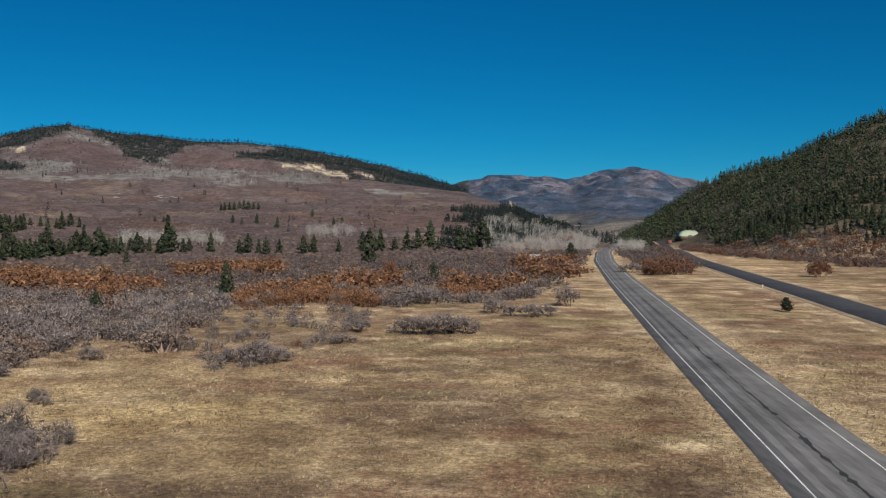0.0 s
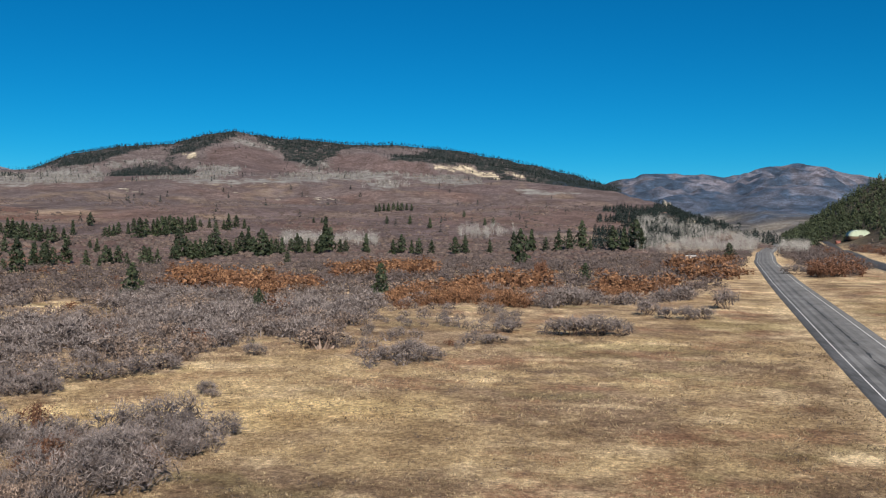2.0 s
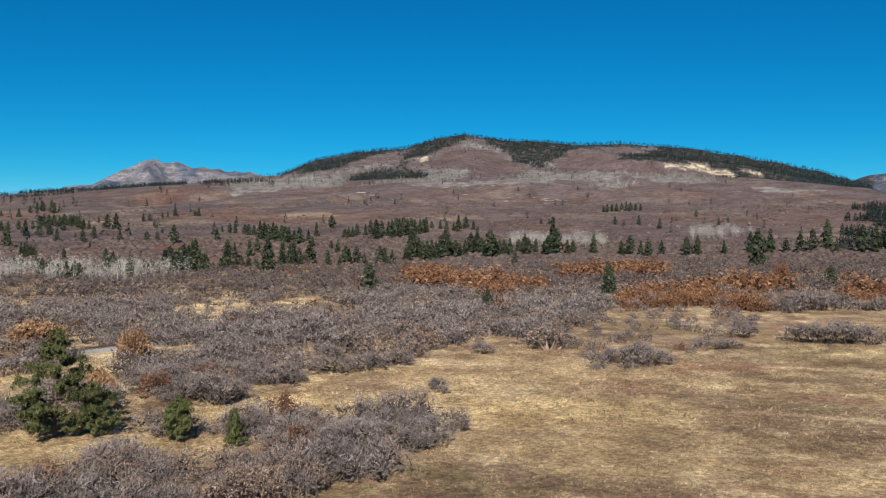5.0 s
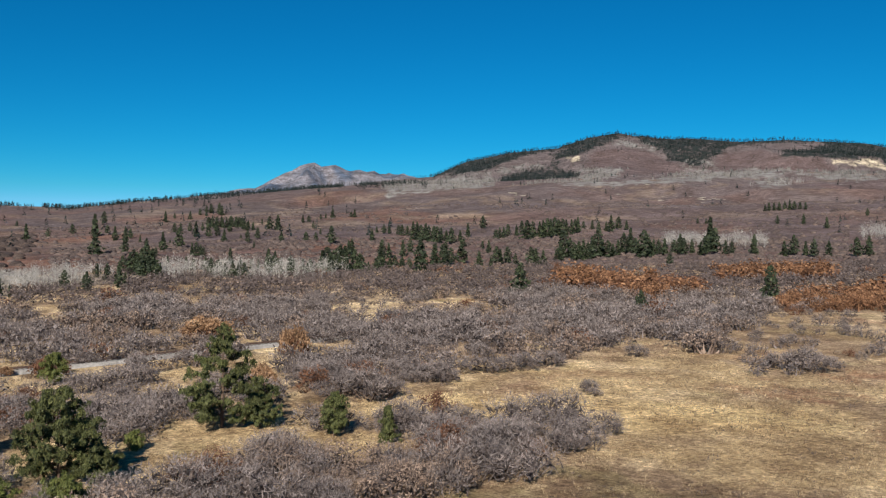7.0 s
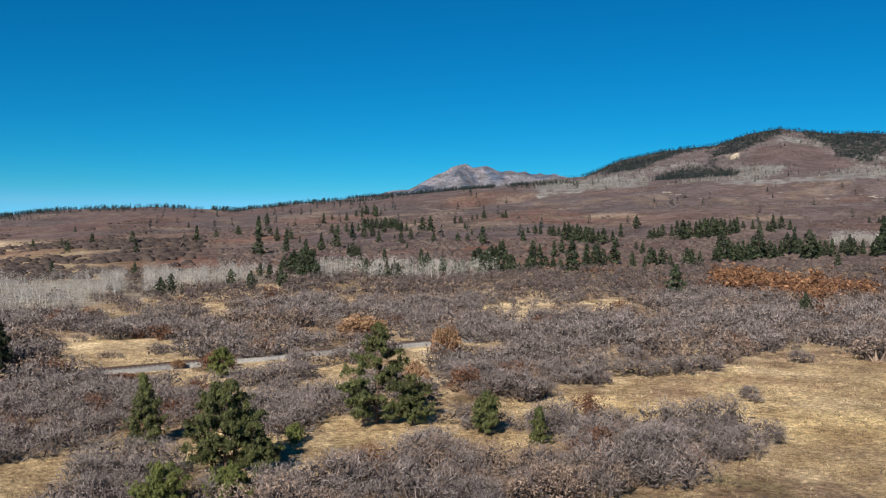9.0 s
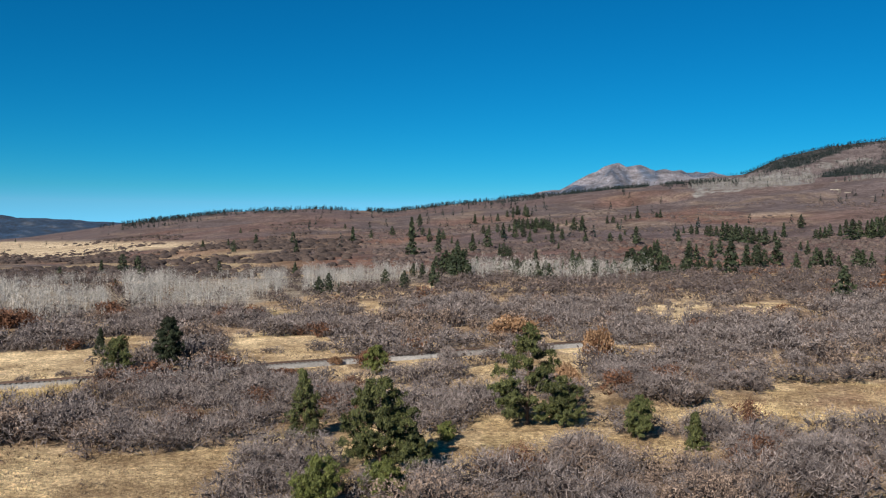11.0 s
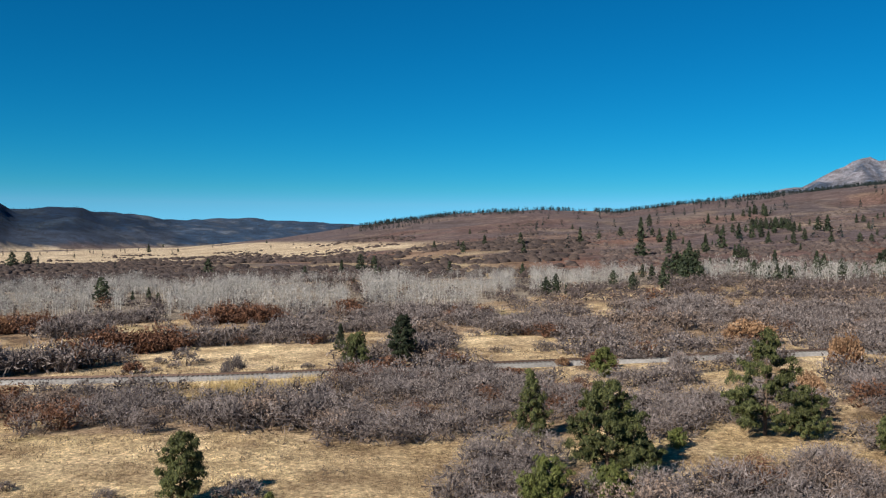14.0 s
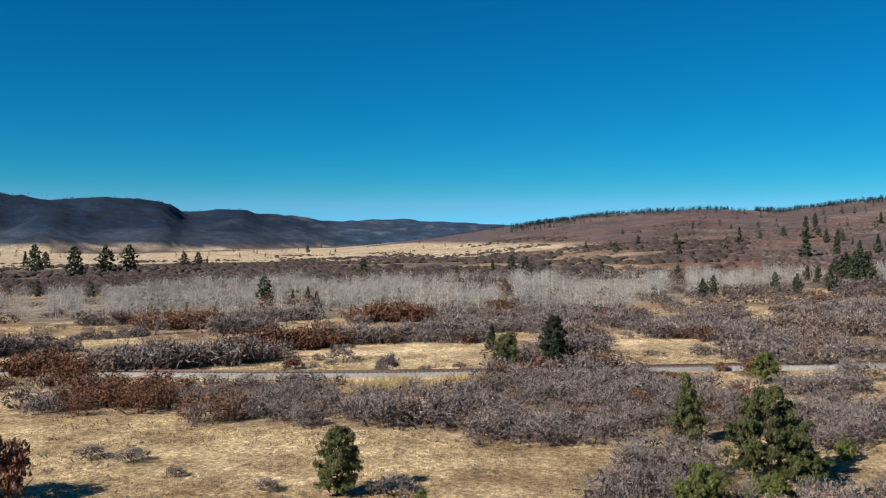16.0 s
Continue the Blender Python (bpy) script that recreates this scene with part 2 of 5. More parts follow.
DRIFT = [(0.32, (0.72, 0.70, 0.70)), (0.68, (1.22, 1.20, 1.18))]
PATCHES = [(0.30, (0.58, 0.57, 0.58)), (0.50, (0.95, 0.94, 0.93)), (0.70, (1.32, 1.28, 1.24))]
bare_twigs = plant("bare_oak_twigs", [(0.0, (0.088, 0.075, 0.074)), (0.5, (0.203, 0.174, 0.170)), (1.0, (0.290, 0.252, 0.245))], PATCHES, drift_step=0.34)
# Darker copy of the bare twigs: far thickets' own shade averaged into the colour.
far_shaded_twigs = plant("oak_twigs_far_shaded", [(0.0, (0.080, 0.064, 0.064)), (0.6, (0.118, 0.096, 0.094)), (1.0, (0.165, 0.134, 0.130))], PATCHES, drift_step=0.16)
rust_leaves = plant("rust_oak_leaves", [(0.0, (0.066, 0.032, 0.021)), (0.5, (0.140, 0.068, 0.041)), (1.0, (0.23, 0.125, 0.08))], DRIFT)
orange_leaves = plant("orange_oak_leaves", [(0.0, (0.095, 0.047, 0.026)), (0.5, (0.205, 0.104, 0.056)), (1.0, (0.32, 0.18, 0.10))], DRIFT)
tan_leaves = plant("faded_orange_leaves", [(0.0, (0.13, 0.075, 0.040)), (0.5, (0.25, 0.150, 0.085)), (1.0, (0.38, 0.245, 0.15))], DRIFT)
pine_needles = plant("pine_needles", [(0.0, (0.020, 0.030, 0.011)), (0.5, (0.062, 0.074, 0.026)), (1.0, (0.140, 0.150, 0.054))], DRIFT, 0.6)
# Far firs: needle colour lowered to include the shade among the boughs.
shaded_far_needles = plant("shaded_fir_needles", [(0.0, (0.006, 0.012, 0.012)), (0.5, (0.011, 0.020, 0.019)), (1.0, (0.022, 0.034, 0.030))], DRIFT, 0.7)
hill_needles = plant("hillside_pine_needles", [(0.0, (0.012, 0.020, 0.011)), (0.5, (0.028, 0.040, 0.021)), (1.0, (0.055, 0.070, 0.034))], PATCHES, 0.7, 0.13)
forest_needles = plant("forest_pine_needles", [(0.0, (0.024, 0.035, 0.018)), (0.5, (0.035, 0.048, 0.025)), (1.0, (0.048, 0.062, 0.032))], DRIFT, 0.7, 0.13)
lime_needles = plant("young_pine_needles", [(0.0, (0.045, 0.062, 0.016)), (0.5, (0.105, 0.125, 0.034)), (1.0, (0.18, 0.195, 0.06))], DRIFT, 0.6)
aspen_wood = plant("aspen_bark", [(0.0, (0.20, 0.196, 0.186)), (0.5, (0.42, 0.413, 0.395)), (1.0, (0.64, 0.63, 0.60))], DRIFT)
aspen_twigs = plant("aspen_twigs", [(0.0, (0.225, 0.217, 0.206)), (0.5, (0.335, 0.325, 0.310)), (1.0, (0.45, 0.440, 0.42))], PATCHES, drift_step=0.10)
straw, n, l, b = material("dry_grass", 0.8)
geo = n.new("ShaderNodeNewGeometry")
# The darkest blades are painted shadow among the straw.
c = ramp(n, l, geo.outputs["Random Per Island"], [(0.0, (0.080, 0.057, 0.038)), (0.35, (0.20, 0.148, 0.092)), (0.8, (0.36, 0.284, 0.176)), (1.0, (0.50, 0.40, 0.25))])
c = mixed(n, l, c, ramp(n, l, noise_of(n, l, 0.17, 7, rough=0.72), PATCH_TONES), 1.0, "MULTIPLY")
l.new(mixed(n, l, c, ramp(n, l, noise_of(n, l, 0.028, 6, rough=0.7), [(0.38, (0.74, 0.70, 0.67)), (0.60, (1.20, 1.21, 1.22))]), 1.0, "MULTIPLY"), b.inputs["Base Color"])
withered_leaves = plant("withered_oak_leaves", [(0.0, (0.125, 0.090, 0.073)), (0.5, (0.220, 0.164, 0.132)), (1.0, (0.32, 0.245, 0.20))], DRIFT)
gold_straw = plant("tall_yellow_grass", [(0.0, (0.30, 0.22, 0.095)), (1.0, (0.52, 0.41, 0.21))], DRIFT)
aspen_far = plant("aspen_bark_far", [(0.0, (0.13, 0.125, 0.12)), (1.0, (0.24, 0.232, 0.22))], DRIFT)
plain_oak = plant("oak_scrub_plain", [(0.0, (0.050, 0.039, 0.036)), (0.6, (0.085, 0.066, 0.060)), (1.0, (0.125, 0.094, 0.080))], PATCHES, drift_step=0.05)


def shaded_mass(name, dark, middle, light, scale=9.0):
    """The close-set twigs or leaves in the body of a shrub: fine upright mottling that paints in the shaded gaps, its
    own tone for each shrub.
    """
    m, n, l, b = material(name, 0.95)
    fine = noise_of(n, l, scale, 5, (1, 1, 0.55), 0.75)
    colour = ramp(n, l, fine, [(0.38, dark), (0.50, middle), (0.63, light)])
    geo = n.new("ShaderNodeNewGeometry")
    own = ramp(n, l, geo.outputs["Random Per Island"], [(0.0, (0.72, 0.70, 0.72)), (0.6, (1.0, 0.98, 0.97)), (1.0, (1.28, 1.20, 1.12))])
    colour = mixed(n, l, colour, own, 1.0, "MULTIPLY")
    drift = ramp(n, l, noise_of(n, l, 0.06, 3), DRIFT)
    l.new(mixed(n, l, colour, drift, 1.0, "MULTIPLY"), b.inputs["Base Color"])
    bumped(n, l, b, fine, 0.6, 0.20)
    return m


mound_mass = shaded_mass("far_scrub_mass", (0.050, 0.039, 0.037), (0.092, 0.073, 0.069), (0.140, 0.112, 0.102), 2.2)
plain_mass = shaded_mass("plain_scrub_mass", (0.034, 0.026, 0.024), (0.064, 0.050, 0.046), (0.105, 0.082, 0.072), 2.2)
shaded_bare = shaded_mass("bare_twigs_shaded", (0.044, 0.037, 0.035), (0.092, 0.077, 0.073), (0.148, 0.125, 0.118))
shaded_rust = shaded_mass("rust_leaves_shaded", (0.028, 0.014, 0.009), (0.115, 0.057, 0.034), (0.23, 0.125, 0.076), 6.0)
shaded_orange = shaded_mass("orange_leaves_shaded", (0.030, 0.015, 0.009), (0.110, 0.056, 0.032), (0.21, 0.115, 0.066), 6.0)
# Each leaf or twig colour and its darker copy, painted shade inside the shrub.
INNER_SHADE = {withered_leaves: shaded_bare, tan_leaves: shaded_orange, bare_twigs: shaded_bare, rust_leaves: shaded_rust, orange_leaves: shaded_orange}

# ---- building helpers ----
def mesh_of(name, verts, faces, mats, index=None, flat_shade=True):
    """A mesh out of arrays; faces have all the same number of corners."""
    me = bpy.data.meshes.new(name)
    verts, faces = np.asarray(verts, np.float32), np.asarray(faces, np.int32)
    k = faces.shape[1]
    me.vertices.add(len(verts))
    me.vertices.foreach_set("co", verts.ravel())
    me.loops.add(faces.size)
    me.loops.foreach_set("vertex_index", faces.ravel())
    me.polygons.add(len(faces))
    me.polygons.foreach_set("loop_start", np.arange(0, faces.size, k, dtype=np.int32))
    for m in mats if isinstance(mats, (list, tuple)) else [mats]:
        me.materials.append(m)
    if index is not None:
        me.polygons.foreach_set("material_index", np.asarray(index, np.int32))
    me.update(calc_edges=True)
    if not flat_shade:
        me.polygons.foreach_set("use_smooth", np.ones(len(faces), bool))
    return me


def unit(v):
    return v / (np.linalg.norm(v, axis=-1, keepdims=True) + 1e-9)


def part(name, verts, faces, mats, parent, label="", index=None):
    ob = new(name, mesh_of(name, verts, faces, mats, index))
    ob.parent = parent
    return tagged(ob, label=label)


def blades(a, d, length, width, r):
    """Thin triangles that start at a, run along d, and face any way."""
    side = np.cross(d, r.normal(size=d.shape))
    side /= np.linalg.norm(side, axis=1, keepdims=True) + 1e-9
    w = np.broadcast_to(np.asarray(width), len(a))[:, None] / 2
    v = np.stack([a - side * w, a + side * w, a + d * np.broadcast_to(np.asarray(length), len(a))[:, None]], 1)
    return v.reshape(-1, 3), np.arange(3 * len(a)).reshape(-1, 3)


def sprays(p, n, length, width, r, lift=0.35):
    """Small triangles at p that lie with their faces to n and point mostly upward, sprouting a little outward."""
    d = np.array((0, 0, 1.0)) - n * n[:, 2:3]
    d = unit(unit(d + 1e-3) + 0.75 * r.normal(size=p.shape) + lift * n)
    side = unit(np.cross(d, unit(n + 0.32 * r.normal(size=p.shape))))
    w = np.broadcast_to(np.asarray(width), len(p))[:, None] / 2
    ln = np.broadcast_to(np.asarray(length), len(p))[:, None]
    a = p - d * ln * 0.4
    v = np.stack([a - side * w, a + side * w, a + d * ln], 1)
    return v.reshape(-1, 3), np.arange(3 * len(p)).reshape(-1, 3)


def joined(pieces):
    vs, fs, base = [], [], 0
    for v, f in pieces:
        vs.append(v)
        fs.append(f + base)
        base += len(v)
    return np.concatenate(vs), np.concatenate(fs)


def stems_of(lines, r):
    """Tapered three-sided rods along lines of (start, end, thick, thin), as triangles."""
    a, e = np.array([q[0] for q in lines], float), np.array([q[1] for q in lines], float)
    t0, t1 = np.array([q[2] for q in lines], float), np.array([q[3] for q in lines], float)
    d = unit(e - a)
    s = unit(np.cross(d, np.array([0.31, 0.17, 0.23]) + 0 * d))
    u = np.cross(d, s)
    rings = []
    for p, w in ((a, t0), (e, t1)):
        for k in range(3):
            q = 2 * math.pi * k / 3
            rings.append(p + (s * math.cos(q) + u * math.sin(q)) * w[:, None])
    v = np.stack(rings, 1).reshape(-1, 3)
    f = np.array([(0, 1, 4), (0, 4, 3), (1, 2, 5), (1, 5, 4), (2, 0, 3), (2, 3, 5)])
    return v, (np.arange(len(lines))[:, None, None] * 6 + f[None]).reshape(-1, 3)


def bush_shape(seed, twigs, width, length, radius=2.05, height=2.15, stems=9, leafy=False, heads=9, body=0.75):
    """One shrub: stems that fan out of the ground, each carrying a loose round head of twigs or leaves over coarse
    inner branches, which take the shaded material and whose faces come first.
    """
    r = np.random.default_rng(seed)
    az = np.arange(heads) * 2.4 + r.normal(size=heads) * 0.4
    far = np.sqrt((np.arange(heads) + 0.3) / heads) * (0.74 + 0.2 * r.random(heads))
    tip = np.stack([np.cos(az) * far * radius, np.sin(az) * far * radius, height * (0.80 - 0.52 * far ** 2.0) * (0.80 + 0.34 * r.random(heads))], 1)
    foot = tip * (0.30, 0.30, 0) + r.normal(size=(heads, 3)) * (0.05, 0.05, 0) * radius
    grown = (0.32 + 0.14 * r.random(heads)) * math.sqrt(10 / heads)
    girth = np.array((radius, radius, 0.85 * height))
    pieces = []
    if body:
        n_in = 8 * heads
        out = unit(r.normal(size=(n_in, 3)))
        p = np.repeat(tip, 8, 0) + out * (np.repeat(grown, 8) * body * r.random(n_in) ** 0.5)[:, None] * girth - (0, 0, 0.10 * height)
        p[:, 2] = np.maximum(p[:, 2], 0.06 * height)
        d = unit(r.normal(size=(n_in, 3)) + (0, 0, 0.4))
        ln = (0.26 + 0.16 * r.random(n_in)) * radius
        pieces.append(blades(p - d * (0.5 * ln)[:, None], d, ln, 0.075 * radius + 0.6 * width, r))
    own = r.integers(0, heads, twigs)
    out = unit(r.normal(size=(twigs, 3)) + (0, 0, 0.2) + 0.35 * unit(tip)[own])
    p = tip[own] + out * (grown[own] * (0.30 + 0.78 * r.random(twigs) ** 0.8))[:, None] * girth
    low = p[:, 2] < 0.05 * height
    p[:, 2] = np.where(low, (0.05 + 0.30 * r.random(twigs)) * height, p[:, 2])
    long_ = length * (0.45 + 0.95 * r.random(twigs))
    d = unit(out * (0.6 if leafy else 0.8) + (0.9 if leafy else 0.55) * r.normal(size=(twigs, 3)) + (0, 0, 0.35))
    pieces.append(blades(p - d * (0.5 * long_)[:, None], d, long_, width * (0.55 + 0.9 * r.random(twigs)), r))
    if stems:
        k = r.integers(0, heads, stems)
        a = foot[k] + r.normal(size=(stems, 3)) * (0.06, 0.06, 0) * radius - (0, 0, 0.12 * height)
        e = tip[k] + r.normal(size=(stems, 3)) * (0.12, 0.12, 0.05) * radius
        pieces.append(blades(a, unit(e - a), np.linalg.norm(e - a, axis=1), max(1.6 * width, 0.028 * radius), r))
    return joined(pieces)


def planted(shapes, x, y, size, seed, tall=None, sink=0.05, core=0):
    """Copies of shapes at places on the ground, as one set of arrays."""
    r = np.random.default_rng(seed)
    z = terrain(x, y)
    pick, turn = r.integers(0, len(shapes), len(x)), r.random(len(x)) * 2 * math.pi
    base = 0
    vs, fs, ids = [], [], []
    for k, (v, f) in enumerate(shapes):
        i = np.where(pick == k)[0]
        if not len(i):
            continue
        ca, sa, s = np.cos(turn[i])[:, None], np.sin(turn[i])[:, None], size[i][:, None]
        st = s if tall is None else tall[i][:, None]
        px = (v[None, :, 0] * ca - v[None, :, 1] * sa) * s + x[i][:, None]
        py = (v[None, :, 0] * sa + v[None, :, 1] * ca) * s + y[i][:, None]
        pz = v[None, :, 2] * st + (z[i] - sink)[:, None]
        vs.append(np.stack([px, py, pz], 2).reshape(-1, 3))
        fs.append((f[None] + (np.arange(len(i)) * len(v))[:, None, None]).reshape(-1, 3) + base)
        base += len(i) * len(v)
        ids.append(np.tile((np.arange(len(f)) < core).astype(np.int32), len(i)))
    if core:
        return np.concatenate(vs), np.concatenate(fs), np.concatenate(ids)
    return np.concatenate(vs), np.concatenate(fs)


def stuff(name, v, f, mats, label, category, index=None):
    return tagged(new(name, mesh_of(name, v, f, mats, index)), label, category, kind="stuff")


def inside(x, y, polygon):
    """Which points lie in a polygon of the plan."""
    p = np.array(polygon, float)
    odd = np.zeros(len(x), bool)
    for (x0, y0), (x1, y1) in zip(p, np.roll(p, -1, axis=0)):
        cut = (y0 > y) != (y1 > y)
        odd ^= cut & (x < (x1 - x0) * (y - y0) / (y1 - y0 + 1e-12) + x0)
    return odd


def in_any(x, y, polygons):
    out = np.zeros(len(x), bool)
    for p in polygons:
        out |= inside(x, y, p)
    return out


# ---- the plan: clearings in the scrub, and stands of coloured oak ----
MEADOW_EAST = [(20, -40), (60, 60), (110, 447), (135, 716), (111, 680), (56, 372), (39, 278), (20, 218), (8, 203), (-3, 210), (-11, 192), (-14, 160), (-19, 141), (-20, 122), (-27, 112), (-31, 118), (-43, 133), (-52, 141), (-54, 130)]
MEADOW_EAST += [(-53, 117), (-51, 106), (-62, 102), (-58, 89), (-63, 88), (-58, 80), (-60, 76), (-53, 70), (-50, 73), (-49, 78), (-43, 77), (-40, 80), (-31, 77), (-32, 67), (-31, 62), (-34, 56), (-36, 48), (-20, 20)]
MEADOW_WEST = [(-130, -27), (-108, -18), (-107, -9), (-98, -3), (-93, 7), (-90, 11), (-92, 16), (-86, 20), (-77, 30), (-75, 42), (-71, 40), (-68, 33), (-60, 29), (-50, 20), (-40, -20), (-80, -60)]
RAIL_CLEARING = [(-142, -4), (-150, 7), (-183, 8), (-185, 16), (-175, 26), (-162, 51), (-132, 43), (-115, 35), (-116, 17), (-134, -2)]
HIGHWAY_VERGE = [(40, 0), (68, 324), (84, 318), (122, 420), (132, 480), (150, 570), (166, 640), (164, 519), (171, 454), (174, 400), (178, 345), (200, 290), (260, 100), (200, -100)]
GAPS = [[(-116, 16), (-113, 34), (-101, 28), (-104, 15)], [(-126, 57), (-159, 76), (-132, 72), (-125, 80), (-113, 72), (-120, 54)], [(-107, 75), (-104, 83), (-93, 74), (-98, 68)], [(-134, -26), (-131, -19), (-120, -19), (-119, -23)], [(-212, -27), (-204, -11), (-182, -11), (-188, -24)]]
GAPS += [[(-98, 96), (-102, 111), (-86, 94), (-72, 78), (-75, 76)], [(-67, 54), (-65, 56), (-60, 52), (-63, 50)], [(-71, 78), (-70, 79), (-59, 66), (-61, 67)], [(-139, 162), (-145, 198), (-119, 172), (-111, 187), (-96, 164), (-108, 156), (-108, 137), (-117, 143)], [(-179, 157), (-174, 161), (-159, 146), (-164, 143)]]
MEADOWS = [MEADOW_EAST, MEADOW_WEST, RAIL_CLEARING] + GAPS + [HIGHWAY_VERGE]
VERGE_SCRUB = [(73, 330), (88, 331), (108, 410), (140, 599), (166, 770), (148, 775), (104, 541), (84, 397)]
PATCHY = [(-46, 194), (-30, 201), (-11, 195), (-13, 149), (-16, 140), (-20, 122), (-27, 112), (-36, 128), (-42, 152)]
ORANGE = [
    [(-54, 234), (-37, 265), (-16, 276), (-6, 235), (-11, 195), (-27, 195), (-43, 194)],
    [(-116, 390), (-75, 427), (-55, 315), (-89, 306)],
    [(-3, 253), (26, 284), (20, 226), (-2, 203)],
    [(-155, 322), (-105, 291), (-72, 233), (-74, 207), (-112, 232)],
    [(31, 402), (64, 442), (45, 306), (27, 285)],
]
RUST = [
    [(73, 326), (88, 326), (106, 400), (88, 404)],
    [(-160, -31), (-156, -22), (-129, -1), (-112, -2), (-106, -6), (-111, -16), (-130, -16), (-140, -27)],
    [(-107, -4), (-101, 5), (-93, 5), (-96, -3)],
    [(-192, 11), (-186, 24), (-157, 21), (-157, 15), (-177, 10)],
    [(-240, -13), (-234, -2), (-210, -2), (-216, -12)],
    [(-121, 37), (-116, 48), (-105, 40), (-108, 34)],
    [(-118, 106), (-114, 110), (-112, 107), (-116, 103)],
    [(-184, 366), (-138, 320), (-103, 295), (-77, 263), (-80, 230), (-100, 225)],
]
ASPENS = [(-330, -75), (-250, -42), (-238, -8), (-246, 7), (-222, 29), (-228, 54), (-200, 65), (-198, 90), (-220, 111), (-250, 158), (-273, 234), (-240, 300),
          (-290, 285), (-320, 225), (-338, 165), (-365, 100), (-380, 17), (-375, -52), (-365, -95)]


def ways_off(x, y):
    """Metres to the nearest of the road, the lane and the railway; past y 111 the railway counts farther, so that scrub
    hides it from the camera's view.
    """
    return np.minimum(np.minimum(np.abs(x - road_x(y)) - 4.5, np.abs(x - lane_x(y)) - 5.5), (np.abs(x - rail_x(y)) - 2.1) * 0.85 + 50.0 * (y > 111))


# Cover of the mountain, in degrees: bearing, and rise above the level of the hover point.
WOODS = [
    [(34.3, 4.09), (33.1, 4.93), (31.4, 5.71), (29.8, 6.03), (28.1, 6.35), (24.3, 6.50), (25.7, 5.86), (27.1, 5.62), (28.4, 5.39), (29.3, 4.82), (30.4, 4.45), (31.6, 4.33), (33.1, 4.32)],
    [(29.8, 3.44), (29.1, 4.21), (28.3, 4.43), (27.1, 4.66), (25.7, 4.62), (24.2, 4.22), (25.0, 3.93), (27.4, 3.62), (28.8, 3.53)],
    [(26.5, 4.67), (25.7, 5.65), (24.3, 6.43), (22.3, 7.09), (21.4, 6.62), (22.6, 6.32), (23.6, 5.89), (24.3, 5.43), (25.4, 5.45), (26.0, 4.82)],
    [(21.7, 6.86), (19.4, 6.71), (17.7, 6.62), (15.9, 6.52), (10.7, 6.51), (8.9, 6.28), (6.2, 5.70), (3.8, 5.18), (2.1, 4.88), (0.2, 4.10), (-1.4, 3.40), (-1.1, 3.07), (3.8, 3.40), (6.2, 3.70), (7.9, 4.13), (5.7, 3.97), (6.9, 4.60), (9.3, 4.97), (10.2, 5.26), (10.4, 5.95), (12.8, 6.03), (14.5, 5.97), (15.9, 5.55), (16.6, 4.99), (17.7, 4.56), (18.9, 5.15), (19.8, 5.94), (20.9, 6.35)],
    [(13.2, 5.27), (12.2, 5.61), (10.3, 5.60), (9.4, 4.63), (10.3, 4.98), (11.7, 5.19)],
]
ASPEN_BANDS = [
    [(36.5, 3.70), (34.3, 3.96), (32.1, 4.11), (29.8, 4.54), (29.6, 3.59), (31.8, 3.34), (34.7, 3.08), (36.5, 2.81)],
    [(28.4, 3.54), (26.4, 3.98), (24.3, 3.94), (22.2, 3.83), (19.4, 4.06), (16.6, 4.29), (14.2, 4.54), (11.7, 4.29), (10.3, 4.21), (8.9, 4.31), (6.8, 3.84), (7.2, 3.64), (10.3, 3.72), (12.4, 4.01), (14.2, 4.01), (17.7, 3.79), (19.4, 3.75), (22.2, 3.48), (24.3, 3.60), (26.4, 3.71)],
    [(24.8, 4.70), (22.9, 4.73), (21.5, 4.60), (22.2, 4.11), (24.3, 3.87), (24.8, 4.21)],
    [(22.8, 6.39), (21.2, 6.34), (19.6, 5.94), (19.8, 5.66), (21.5, 5.92), (22.6, 6.05)],
    [(14.1, 3.73), (13.1, 3.91), (12.3, 3.66), (12.6, 3.35), (13.9, 3.38)],
    [(5.3, 3.35), (3.5, 3.47), (0.7, 3.37), (0.7, 3.03), (3.8, 2.99)],
    [(18.2, 5.05), (16.8, 4.99), (16.3, 4.64), (18.0, 4.21), (18.7, 4.21)],
    [(29.8, 4.61), (27.1, 5.07), (26.4, 4.67), (27.4, 4.59), (29.1, 4.28)],
]
MAROON = [
    [(24.3, 4.71), (23.3, 5.69), (21.5, 5.92), (19.8, 5.49), (18.6, 4.77), (18.2, 4.21), (22.2, 4.25)],
    [(17.5, 4.28), (15.9, 5.48), (13.5, 5.62), (12.4, 4.99), (10.7, 5.12), (9.4, 4.21), (12.4, 4.29), (14.5, 4.50)],
]
CLIFFS = [
    [(10.1, 4.94), (9.3, 4.90), (8.8, 4.93), (8.0, 5.03), (7.2, 4.61), (6.2, 4.49), (5.8, 3.94), (7.1, 4.19), (8.0, 4.48), (9.4, 4.42)],
    [(25.2, 5.38), (24.3, 5.50), (24.3, 5.19), (25.0, 5.01)],
    [(5.8, 4.52), (4.5, 4.37), (3.9, 3.88), (4.8, 4.03)],
    [(-3.8, 2.82), (-4.5, 2.61), (-4.8, 2.19), (-5.8, 1.66), (-6.2, 1.21), (-5.5, 1.49), (-4.6, 1.91), (-4.1, 2.33)],
]
